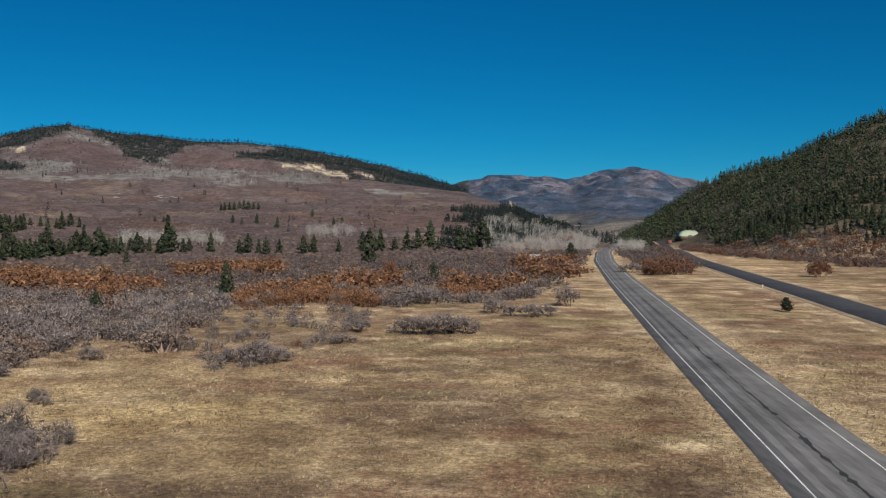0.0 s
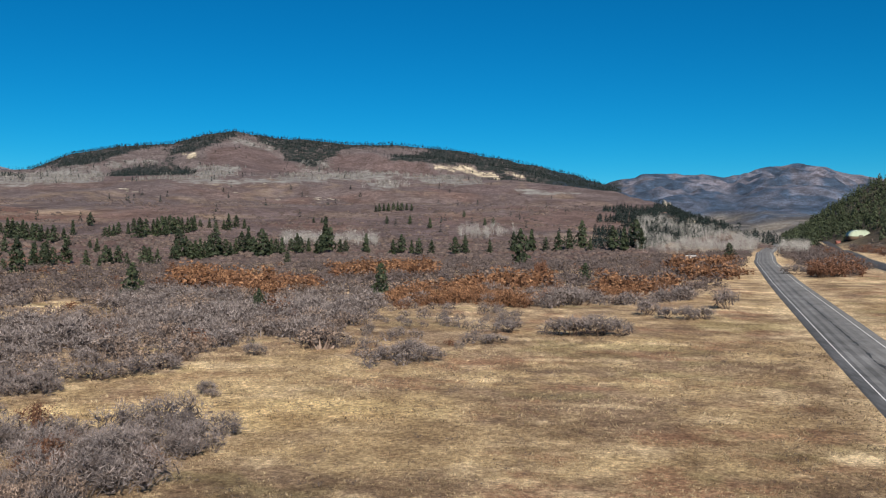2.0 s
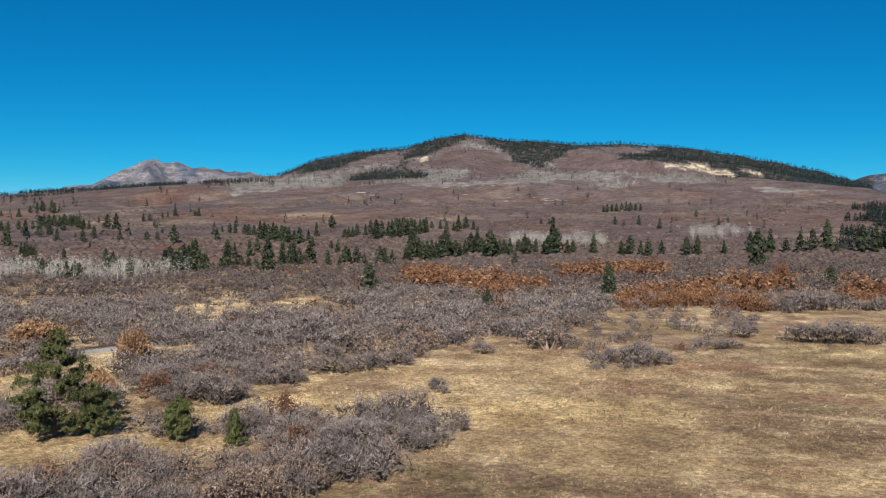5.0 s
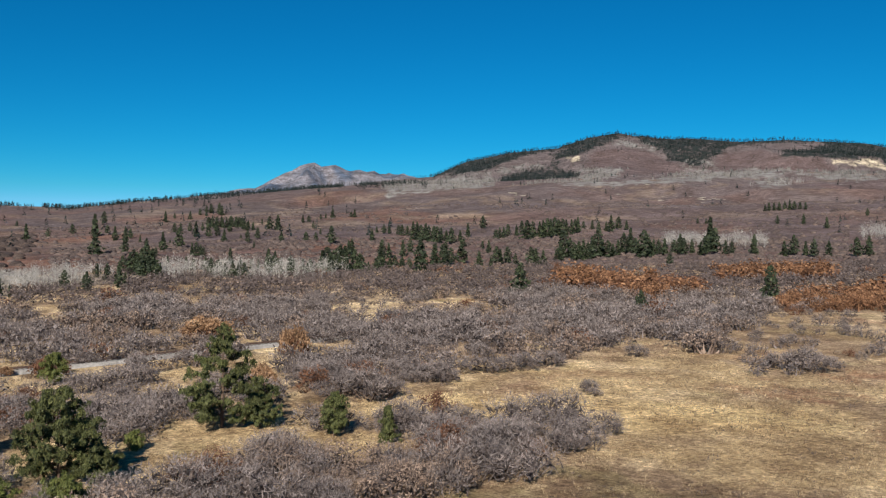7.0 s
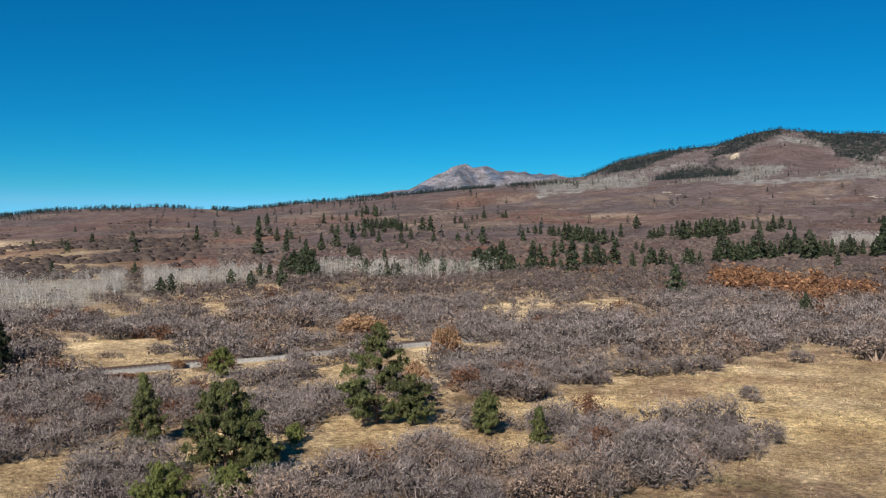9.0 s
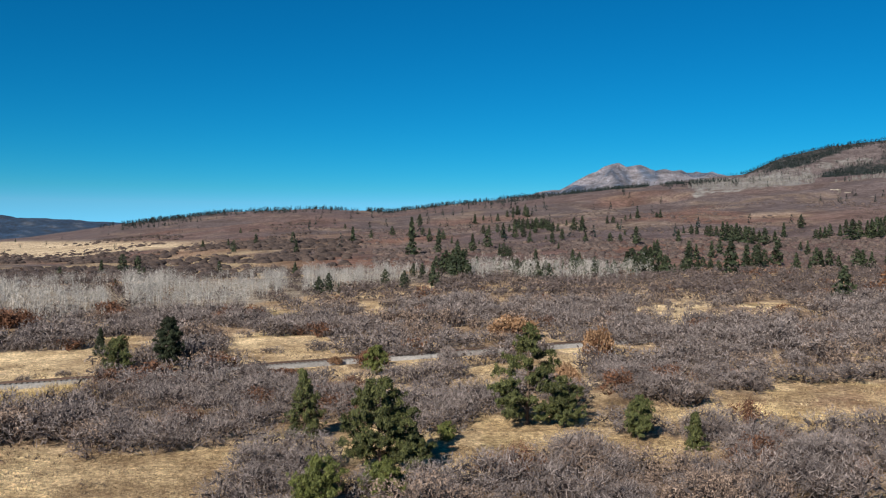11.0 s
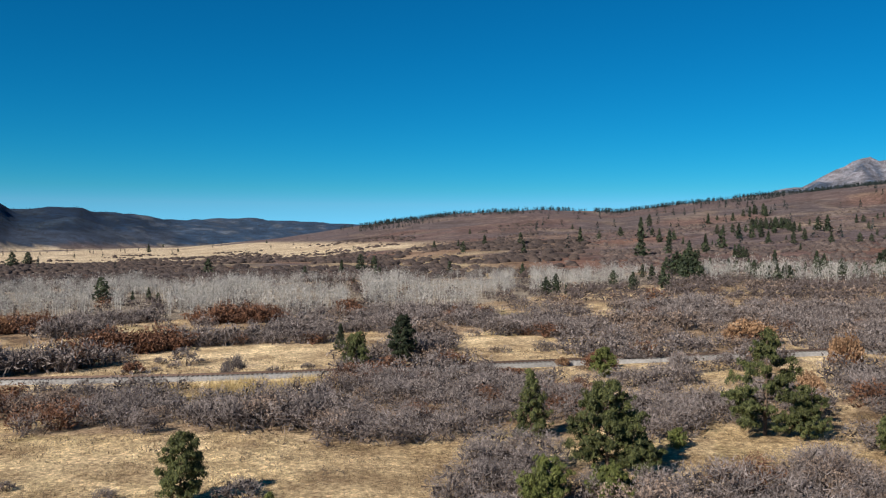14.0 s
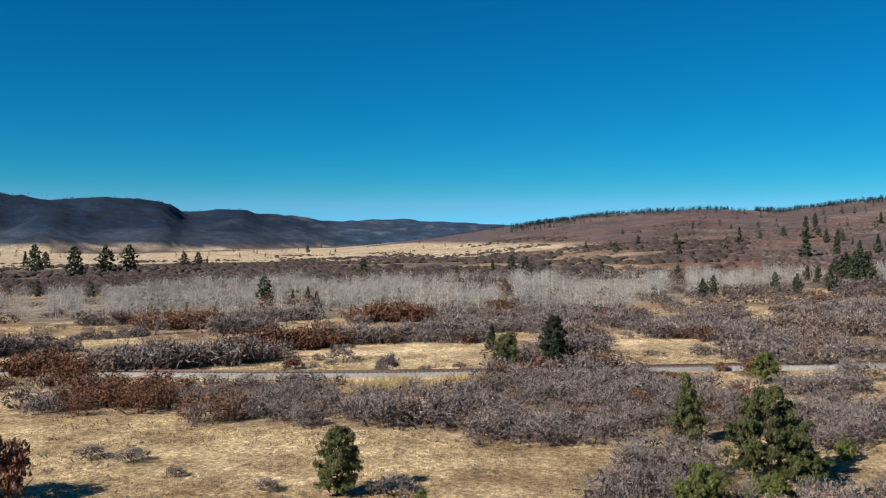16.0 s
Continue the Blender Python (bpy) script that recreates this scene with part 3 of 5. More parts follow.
SPUR = [(0.2, -0.29), (-0.0, 1.19), (-0.5, 2.11), (-1.6, 2.26), (-3.4, 2.05), (-3.7, 3.03), (-4.6, 3.03), (-5.8, 2.12), (-7.5, 1.42), (-9.6, 1.07), (-7.9, 0.72), (-5.1, 0.22), (-3.4, -0.20)]


def rise_of(x, y, z=None):
    return np.degrees(np.arctan2((terrain(x, y) if z is None else z) - EYE, np.hypot(x, y)))


def cover_in(b_, e_, polygons, x, y, ragged=0.22):
    """1 inside any of the polygons of bearing and rise, with ragged edges."""
    jb, je = 2.2 * ragged * (fbm(x, y, 90.0, 4, 0.65) - 0.5), 1.6 * ragged * (fbm(x + 400, y, 70.0, 4, 0.65) - 0.5)
    return in_any(b_ + 2 * jb, e_ + je, polygons) * 1.0


def wooded(b_, e_, x, y):
    """How thickly the mountain is wooded: full inside the woods, thinning over a broad uneven edge, and along the crest."""
    foot, dist, _, _ = crest(MOUNTAIN, b_)
    top = smooth(0, 60, np.hypot(x, y) - dist + 30 + 330 * (fbm(x + 70, y, 120.0, 4, 0.6) - 0.30)) * (b_ > -1.5) * (b_ < 33.5)
    body = sum(k * cover_in(b_, e_, WOODS, x + o, y, ragged) for k, o, ragged in ((0.75, 0, 0.3), (0.35, 250, 0.7), (0.25, 550, 1.3)))
    return np.clip(np.maximum(body, 0.9 * top), 0, 1)


# The western clearing: middle of a clump, half its length across the view, half its depth, kind (0 bare, 1 rust, 2 orange).
CLUMPS = [(-148, -8, 18, 5.0, 0), (-164, 16, 7.0, 3.5, 1), (-168, 33, 9, 4.5, 0), (-195, 8, 6.5, 3.5, 0), (-212, -7, 5.2, 2.5, 2), (-198, -17, 8, 3.5, 0), (-161, 44, 5, 3.5, 0),
          (-207, 43, 9, 4, 1), (-222, 18, 9, 5, 0), (-176, 52, 9, 5, 0), (-236, -16, 12, 5, 0), (-228, 0, 5, 3, 1), (-176, -32, 9, 4, 0), (-142, 21, 1.6, 1.2, 0), (-136, 29, 1.5, 1.2, 0),
          (-126.5, 77, 5, 3, 0), (-118, 79, 5, 3, 0), (-111, 81, 5, 3.5, 0), (-146, 83, 7, 3, 0), (-128.5, 68, 2, 1.5, 0)]
CLEARING = [(-136, -26), (-130, 42), (-150, 60), (-190, 62), (-215, 60), (-245, 30), (-262, 0), (-262, -40), (-200, -60)]


def clump_kind(x, y):
    """The kind of the clump in which a point lies, or -1."""
    out = np.full(len(x), -1)
    for cx, cy, across, deep, kind in CLUMPS:
        h = math.hypot(cx, cy)
        ux, uy = cx / h, cy / h
        a, o = (x - cx) * ux + (y - cy) * uy, -(x - cx) * uy + (y - cy) * ux
        ragged = 0.95 + 0.7 * fbm(x, y, 5.0, 2)
        out = np.where((a / deep) ** 2 + (o / across) ** 2 < ragged, kind, out)
    return out


HEDGE = [(-101, -3), (-92, 14), (-86, 28), (-84, 33), (-92, 48), (-108, 50), (-112, 38), (-101, 30), (-104, 16), (-108, 6)]
FREE = [(-113, 104.5, 3.6), (-84.8, 93.2, 3.2), (-73.5, 76, 2.4), (-51.4, 61.8, 4.8), (-45.4, 60.6, 5.0), (-62.5, 59.5, 3.6), (-73, 41, 3.0), (-58.5, 39.5, 3.5), (-118, 40, 4), (-122, 48.5, 4), (-62, 49, 2.5), (-97, 66, 3), (-51, 31.5, 3), (-50, 34.5, 2.5)]


def scrub_at(x, y):
    """How thick the oak scrub stands on the flat, 0 to 1."""
    r, b = np.hypot(x, y), bearing_of(x, y)
    s = smooth(0.30, 0.41, fbm(x, y, 15.0, 3) + 0.09 * ((b < 42) & (b > 14) & (r < 175)) - 0.045 * smooth(38, 50, b)) * smooth(0.2, 0.36, fbm(x + 90, y, 60.0, 2) + 0.12)
    s = s * np.where((r < 105) & (b < 50), smooth(0.17, 0.27, fbm(x + 31, y, 4.5, 2)), 1.0)
    gaps = in_any(x, y, GAPS)
    s = np.where(gaps, 0.10, s * ~in_any(x, y, MEADOWS)) * (ways_off(x, y) > 0)
    s = s * np.where((b > 52) & (r > 128), smooth(0.36, 0.46, fbm(x + 7, y, 26.0, 3)), 1.0)
    off = x - rail_x(y)
    hedge = (off > 2.6) & (off < 8.0) & (((y > 89) & (y < 100)) | ((y > 111) & (y < 126)) | ((y > 36) & (y < 50)))
    s = np.where(hedge, np.maximum(s, 0.85), s)
    s = np.where(inside(x, y, VERGE_SCRUB) & (ways_off(x, y) > 3) & (x < lane_x(y) - 12), 0.8, s)
    s = np.where(inside(x, y, CLEARING) & (ways_off(x, y) > 1), np.where(clump_kind(x, y) >= 0, 1.0, 0.05 * s), s)
    s = s * ~((off > 0) & (((off < 11) & (y > 60) & (y < 89)) | ((off < 15) & (y > 100) & (y < 111))))
    s = s * ~((off > 0) & (off < 11) & (y > -12) & (y < 34))
    s = np.where(inside(x, y, HEDGE) & ~((off > 0) & (off < 11) & (y > -12) & (y < 34)) & (ways_off(x, y) > 1), np.maximum(s, 0.95), s)
    for fx, fy, fr in FREE:
        s = s * (np.hypot(x - fx, y - fy) > fr)
    patchy = inside(x, y, PATCHY)
    s = np.where(patchy, 0.30 * s, s)
    s = s * np.where(inside(x, y, ASPENS), 0.30, 1.0) * smooth(44, 52, r) * (b > -40) * (b < 118)
    return s


# ---- the ground: one sheet out to the far ranges ----
def ground_sheet():
    rings = np.concatenate([[0.001, 6, 14, 22, 30], np.exp(np.linspace(math.log(36), math.log(4750), 300))])
    turns = np.concatenate([np.arange(-180, -42, 6.0), np.arange(-42, -12, 0.45), np.arange(-12, 40, 0.3), np.arange(40, 112, 0.45), np.arange(112, 180, 5.0)])
    t, r = np.meshgrid(np.radians(turns), rings)
    x, y = -r * np.sin(t) + 3 * np.exp(-r / 8), r * np.cos(t) - 4 * np.exp(-r / 8)
    z = terrain(x, y)
    v = np.stack([x, y, z], 2).reshape(-1, 3)
    nr, nt = x.shape
    i = np.arange(nr - 1)[:, None] * nt + np.arange(nt)[None]
    j = np.arange(nr - 1)[:, None] * nt + (np.arange(nt)[None] + 1) % nt
    f = np.stack([i, j, j + nt, i + nt], 2).reshape(-1, 4)
    x, y, z, rr = (q.ravel() for q in (x, y, z, r))
    b = bearing_of(x, y)
    meadow, brown = np.array((0.48, 0.366, 0.214)), np.array((0.235, 0.165, 0.112))
    litter, oak = np.array((0.36, 0.275, 0.19)), np.array((0.084, 0.068, 0.071))
    red_oak = np.array((0.185, 0.094, 0.062))
    # Far rock tones with the blue of distance haze mixed in.
    haze_blue, hazy_grey_rock = np.array((0.040, 0.066, 0.112)), np.array((0.132, 0.134, 0.170))
    gold, steppe = np.array((0.66, 0.51, 0.275)), np.array((0.47, 0.39, 0.28))

    def blend(a, k, m):
        return a * (1 - m[:, None]) + k * m[:, None]
    c = blend(np.tile(meadow, (len(x), 1)), brown, smooth(0.42, 0.60, fbm(x, y * 1.3, 16.0, 6, 0.7)) * 0.85)
    c = blend(c, brown, 0.50 * smooth(20, -2, b) * smooth(0.36, 0.56, fbm(x + 60, y, 12.0, 4, 0.6)) * (rr < 400))
    c = blend(c, np.array((0.30, 0.170, 0.105)), smooth(0.54, 0.68, fbm(x - 40, y * 1.8, 11.0, 5, 0.65)) * 0.75 * smooth(45, 5, b))
    c = blend(c, np.array((0.33, 0.285, 0.15)), smooth(0.58, 0.70, fbm(x + 140, y * 1.5, 15.0, 5, 0.65)) * 0.6)
    c = blend(c, np.array((0.66, 0.53, 0.35)), smooth(0.56, 0.68, fbm(x + 240, y * 2.0, 9.0, 5, 0.65)) * 0.7)
    c = blend(c, gold, smooth(9, 2, np.abs((y - 84) - 0.32 * (x + 38)) * 0.8) * smooth(-66, -50, x) * smooth(-8, -24, x) * 0.75)
    c = blend(c, np.array((0.62, 0.495, 0.315)), in_any(x, y, MEADOWS[2:13]) * 0.8)
    c = blend(c, np.array((0.58, 0.455, 0.275)), inside(x, y, MEADOWS[1]) * 0.6)
    c = blend(c, np.array((0.62, 0.50, 0.33)), smooth(7, 0, np.minimum(np.abs(x - road_x(y)) - 5, np.abs(x - lane_x(y)) - 5)) * 0.6)
    c = blend(c, litter, np.clip(scrub_at(x, y) * 1.1, 0, 1))
    # beyond the flat: oak slopes, grass steppe to the west
    foot = np.interp(b, [-13, -7, 0, 30, 45, 55, 65, 72, 80, 100], [700, 600, 450, 400, 370, 380, 480, 560, 560, 560])
    wide = smooth(0.96, 1.12, rr / foot) * (b > -14) * (b < 118)
    hills = blend(blend(np.tile(oak * 1.35, (len(x), 1)), oak * 1.18, smooth(20, 45, b)), red_oak, smooth(0.42, 0.58, fbm(x, y, 110.0, 4)) * smooth(1700, 600, rr) * 0.65 * smooth(16, 40, b))
    hills = blend(hills, np.array((0.185, 0.145, 0.120)), smooth(0.56, 0.66, fbm(x, y * 1.3, 48.0, 5, 0.65)) * 0.75)
    hills = blend(hills, np.array((0.33, 0.262, 0.19)), smooth(0.60, 0.70, fbm(x + 500, y, 70.0, 4)) * smooth(1100, 600, rr) * 0.7)
    hills = blend(hills, np.array((0.105, 0.078, 0.082)), smooth(0.50, 0.62, fbm(x + 900, y, 240.0, 5, 0.6)) * 0.6)
    hills = blend(hills, red_oak * 0.85, smooth(0.55, 0.66, fbm(x - 300, y, 160.0, 5, 0.62)) * 0.28 * (rr < 1500))
    plain = smooth(63, 71, b + 8 * (fbm(x, y, 200.0, 3) - 0.5)) * smooth(740, 960, rr + 600 * (fbm(x, y, 110.0, 4) - 0.5)) * (1 - smooth(9, 15, z - flat(x, y)))
    hills = blend(hills, steppe, plain * (rr < 2600) * smooth(1.0, 0.0, smooth(0.58, 0.66, fbm(x, y, 260.0, 4))))
    hills = blend(hills, np.array((0.31, 0.25, 0.155)), smooth(58, 66, b) * smooth(760, 560, rr) * smooth(0.40, 0.52, fbm(x, y + 300, 60.0, 4)) * 0.8)
    upper = smooth(1500, 1640, rr) * (b > -6) * (b < 48)
    e = rise_of(x, y, z)
    hills = blend(hills, np.array((0.120, 0.101, 0.104)), upper * 0.9)
    hills = blend(hills, np.array((0.104, 0.076, 0.077)), cover_in(b, e, MAROON, x, y) * 0.85 * (rr > 1200))
    belts = 0.55 * cover_in(b, e, ASPEN_BANDS, x, y, 0.25) + 0.45 * cover_in(b, e, ASPEN_BANDS, x + 300, y, 0.8)
    woods, bluffs = wooded(b, e, x, y), cover_in(b, e, CLIFFS, x, y, 0.12)
    belts, woods, bluffs = belts * (rr > 1000) * (1 - woods), np.maximum(woods * (rr > 1450), inside(b, e, SPUR) * (b < -2.6) * (rr > 600) * (rr < 1000)), bluffs * (rr > 620)
    woods = woods * (1 - bluffs)
    c = blend(c, hills, wide)
    c = blend(c, np.array((0.24, 0.215, 0.185)), inside(x, y, ASPENS) * 0.85)
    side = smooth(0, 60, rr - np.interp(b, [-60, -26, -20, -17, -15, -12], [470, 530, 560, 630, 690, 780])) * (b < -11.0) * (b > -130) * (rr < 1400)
    # Ground under the hillside forest, painted dark for the shade between trees.
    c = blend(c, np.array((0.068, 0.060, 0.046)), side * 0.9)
    # Eastern range: rock colour and painted haze together.
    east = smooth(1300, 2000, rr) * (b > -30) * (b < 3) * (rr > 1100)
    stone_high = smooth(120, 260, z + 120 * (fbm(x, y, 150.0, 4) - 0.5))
    c = blend(c, blend(np.tile(haze_blue * 0.95, (len(x), 1)), hazy_grey_rock, np.clip(smooth(0.46, 0.56, fbm(x, y * 0.5, 90.0, 5, 0.75)) * (0.25 + 0.75 * stone_high), 0, 1)), east)
    vale = (b < -2) * (b > -16) * (rr > 800) * smooth(1.9, 1.35, e + 0.9 * (fbm(x, y, 120.0, 4, 0.6) - 0.5)) * (1 - side) * smooth(-2, -4, b)
    c = blend(c, blend(np.tile(np.array((0.185, 0.168, 0.140)), (len(x), 1)), np.array((0.105, 0.098, 0.092)), smooth(0.46, 0.56, fbm(x, y, 90.0, 4, 0.6))), vale * 0.85)
    # Western peak: grey rock, blued by the same painted haze.
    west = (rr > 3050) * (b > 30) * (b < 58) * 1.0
    c = blend(c, blend(np.tile(np.array((0.168, 0.168, 0.196)), (len(x), 1)), haze_blue, smooth(0.50, 0.58, fbm(x, y, 110.0, 5, 0.7)) * 0.85), west)
    # Mesa: woods and slopes coloured bluer, to carry the haze.
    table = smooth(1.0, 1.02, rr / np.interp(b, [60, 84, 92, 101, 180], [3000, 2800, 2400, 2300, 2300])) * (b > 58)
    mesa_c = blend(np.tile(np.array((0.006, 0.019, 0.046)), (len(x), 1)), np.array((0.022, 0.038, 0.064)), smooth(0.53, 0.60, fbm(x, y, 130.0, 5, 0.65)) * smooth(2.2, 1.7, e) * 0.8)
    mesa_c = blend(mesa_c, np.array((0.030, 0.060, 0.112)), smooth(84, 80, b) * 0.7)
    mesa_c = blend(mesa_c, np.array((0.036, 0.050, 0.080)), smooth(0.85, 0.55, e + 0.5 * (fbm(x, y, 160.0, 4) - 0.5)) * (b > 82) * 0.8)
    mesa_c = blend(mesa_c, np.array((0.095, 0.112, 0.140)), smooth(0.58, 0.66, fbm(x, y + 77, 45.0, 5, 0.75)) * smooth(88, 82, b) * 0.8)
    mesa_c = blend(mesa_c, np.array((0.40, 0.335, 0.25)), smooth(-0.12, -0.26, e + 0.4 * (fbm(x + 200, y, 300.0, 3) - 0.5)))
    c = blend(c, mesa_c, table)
    me = mesh_of("ground", v, f, ground_mat, flat_shade=False)
    at = me.color_attributes.new("cover", "FLOAT_COLOR", "POINT")
    # Alpha: how much of the hazy crag tint each place takes.
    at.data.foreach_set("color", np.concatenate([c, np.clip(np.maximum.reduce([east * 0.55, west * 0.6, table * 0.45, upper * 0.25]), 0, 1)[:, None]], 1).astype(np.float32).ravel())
    at = me.color_attributes.new("stands", "FLOAT_COLOR", "POINT")
    at.data.foreach_set("color", np.stack([woods, belts, bluffs, 0 * woods], 1).astype(np.float32).ravel())
    return tagged(new("ground", me), "dry straw meadow running into brown oak hills", "ground", kind="structure")


ground_sheet()


# ---- the ways ----
def strip(name, centre, ys, lo, hi, lift, mats, parent=None, label="", flare=0.45, thick=0.0):
    """A band that follows a centre line, between lo and hi metres to its right, laid on the smooth ground."""
    ys = np.asarray(ys, float)
    xs = centre(ys)
    dx = np.gradient(xs, ys)
    k = np.sqrt(1 + dx ** 2)
    nx, ny = 1 / k, -dx / k
    h = terrain(xs, ys) + lift
    lo, hi = np.broadcast_to(lo, ys.shape), np.broadcast_to(hi, ys.shape)
    a = np.stack([xs + nx * lo, ys + ny * lo, h], 1)
    b_ = np.stack([xs + nx * hi, ys + ny * hi, h], 1)
    drop = np.array((0, 0, thick))
    outer = flare if thick > 0.05 else 0.0
    side = np.stack([nx, ny, 0 * nx], 1) * outer
    v = np.stack([a - drop - side, a, b_, b_ - drop + side], 1).reshape(-1, 3)
    i = np.arange(len(ys) - 1)[:, None] * 4
    f = np.concatenate([np.concatenate([i + q, i + q + 1, i + q + 5, i + q + 4], 1) for q in ((0, 1, 2) if thick else (1,))])
    ob = new(name, mesh_of(name, v, f[:, ::-1], mats))
    ob.parent = parent
    return ob


road_y = np.concatenate([np.arange(-300, 60, 12.0), np.arange(60, 300, 3.0), np.arange(300, 1000, 8.0)])
road = tagged(strip("road", road_x, road_y, -4.7, 5.0, 0.30, asphalt, thick=0.5), "worn grey two-lane asphalt highway across the meadow", "road", kind="structure")
for name, lo, hi in (("edge_line", -3.67, -3.53), ("edge_line", 3.53, 3.67)):
    tagged(strip(name, road_x, road_y, lo, hi, 0.306, paint, road), "worn white edge line")
r = np.random.default_rng(5)
seal_y = np.arange(40, 420, 1.6)
wob = 0.22 * np.cumsum(r.normal(size=len(seal_y))) / 4
wob -= np.convolve(wob, np.ones(25) / 25, "same")
tagged(strip("tar_seam", road_x, seal_y, 0.1 + wob - 0.18 * r.random(len(seal_y)) ** 2, 0.1 + wob + 0.30 * r.random(len(seal_y)) ** 2 * (r.random(len(seal_y)) > 0.25), 0.306, tar, road), "dark tar-sealed seam")
track_y = np.arange(0, 700, 4.0)
for mid in (-2.55, -1.0, 1.15, 2.7):
    w = 0.30 + 0.16 * vnoise(track_y / 40 + 3 * mid, track_y * 0 + mid)
    tagged(strip("wheel_track", road_x, track_y, mid - w, mid + w, 0.303, worn_asphalt, road), "paler worn wheel track")
patch_y = np.arange(20, 520, 0.5)
k = 0
while k < len(patch_y) - 60:
    run = patch_y[k:k + 8 + int(26 * r.random())]
    fade = np.minimum(1, 6 * np.sin(np.linspace(0.02, math.pi - 0.02, len(run))))
    off = 0.12 + 0.18 * (vnoise(run / 2.2, run * 0 + k) - 0.5)
    w = (0.05 + 0.42 * vnoise(run / 0.8, run * 0 + 2.0 * k) ** 2 * (0.4 + 0.9 * vnoise(run / 5.0, run * 0 + 7.0))) * fade
    tagged(strip("tar_patch", road_x, run, off - w, off + w * (0.5 + vnoise(run / 1.1, run * 0 + 3.0 * k)), 0.305, tar, road), "ragged dark tar patch along the seam")
    k += len(run) + int(30 * r.random())
lane_y = np.arange(-60, 795, 8.0)
lane = tagged(strip("lane", lane_x, lane_y, -4.6, 4.6, 0.30, dark_asphalt, thick=0.45), "dark asphalt side road beside the highway", "road", kind="structure")
for lo, hi in ((-6.6, -4.55), (4.55, 6.2)):
    strip("verge", lane_x, lane_y, lo, hi, 0.10, dirt, lane, thick=0.3)

rail_y = np.arange(-160, 232, 2.0)
track = tagged(strip("railway_bed", rail_x, rail_y, -1.9, 1.9, 0.45, gravel, thick=0.7), "pale gravel railway bed with rusty rails", "railway", kind="structure")
for off in (-0.46, 0.46):
    strip("rail", rail_x, rail_y, off - 0.04, off + 0.04, 0.70, rust, track, thick=0.14, flare=0.02)
ty = np.arange(-120, 225, 0.62)
tx = rail_x(ty)
tz = terrain(tx, ty) + 0.47
tv, tf = stems_of([((a - 1.05, b_ + 0.35, h), (a + 1.05, b_ - 0.35, h), 0.13, 0.13) for a, b_, h in zip(tx, ty, tz)], r)
part("ties", tv, tf, tie_wood, track)["kind"] = "stuff"


# ---- shrubs ----
def jittered(step, r0, r1, seed):
    """Places on a shaken grid between two distances, in the open sector."""
    q = np.random.default_rng(seed)
    g = np.arange(-r1, r1, step)
    x, y = (a.ravel() for a in np.meshgrid(g, g))
    x, y = x + step * (q.random(len(x)) - 0.5) * 1.1, y + step * (q.random(len(y)) - 0.5) * 1.1
    d, b_ = np.hypot(x, y), bearing_of(x, y)
    k = (d > r0) & (d < r1) & (b_ > -30) & (b_ < 106)
    return x[k], y[k]


SCRUB = [("near", 2.5, 46, 84, 960, 0.035, 0.31, 9), ("near", 2.5, 84, 118, 530, 0.051, 0.34, 8), ("mid", 3.2, 118, 235, 200, 0.094, 0.38, 7), ("far", 4.2, 235, 780, 36, 0.25, 0.52, 4)]
for band, step, r0, r1, twigs, width, length, heads in SCRUB:
    x, y = jittered(step, r0, r1, int(r1))
    q = np.random.default_rng(3)
    d, b_ = np.hypot(x, y), bearing_of(x, y)
    limit = np.interp(b_, [-30, -26, -20, -17, -13, -9, 0, 30, 45, 55, 65, 72, 110], [540, 560, 600, 660, 780, 640, 470, 420, 390, 400, 480, 520, 560])
    k = (scrub_at(x, y) > q.random(len(x)) * 0.9) & (d < limit)
    if band == "mid":
        x2, y2 = jittered(2.7, r0, r1, 77)
        k2 = clump_kind(x2, y2) >= 0
        x, y, k = np.concatenate([x, x2[k2]]), np.concatenate([y, y2[k2]]), np.concatenate([k, k2[k2]])
    x, y = x[k], y[k]
    d = np.hypot(x, y)
    q = np.random.default_rng(4)
    kind = clump_kind(x, y)
    orange = (in_any(x, y, ORANGE) & (q.random(len(x)) < 0.95 * smooth(0.38, 0.48, fbm(x + 11, y, 18.0, 3)))) | (kind == 2)
    rusty = (in_any(x, y, RUST) & (q.random(len(x)) < 0.55)) | (inside(x, y, RUST[1]) & (q.random(len(x)) < 0.85)) | (q.random(len(x)) < 0.03) | (kind == 1)
    withered = (q.random(len(x)) < 0.5 * smooth(0.58, 0.70, fbm(x + 23, y, 11.0, 3))) & (d < 420)
    rusty |= (bearing_of(x, y) < -13) & (q.random(len(x)) < 0.32)
    size = (0.30 + 0.70 * fbm(x + 40, y, 12.0, 2) + 0.62 * q.random(len(x)) ** 1.2) * np.where(in_any(x, y, GAPS) | inside(x, y, PATCHY), 0.6, 1.0) * (1.28 if band == "far" else 1.30 if band == "mid" else 1.16) * np.where(inside(x, y, VERGE_SCRUB) | (bearing_of(x, y) < -13), 1.2, 1.0) * np.where(kind >= 0, 1.12, np.where(orange & (band == "far"), 1.55, 1.0))
    for name, pick, mat_, leafy, label in (
            ("bare_oak_thicket", ~orange & ~rusty & ~withered, bare_twigs, False, "leafless grey-brown scrub oak thicket on dry grass"),
            ("withered_oak_thicket", withered & ~orange & ~rusty, withered_leaves, True, "scrub oak thicket with a few pale withered leaves left"),
            ("orange_oak_thicket", orange, orange_leaves, True, "scrub oak thicket with orange autumn leaves"),
            ("rust_oak_thicket", rusty & ~orange, rust_leaves, True, "scrub oak thicket with withered rust-brown leaves")):
        if not pick.any():
            continue
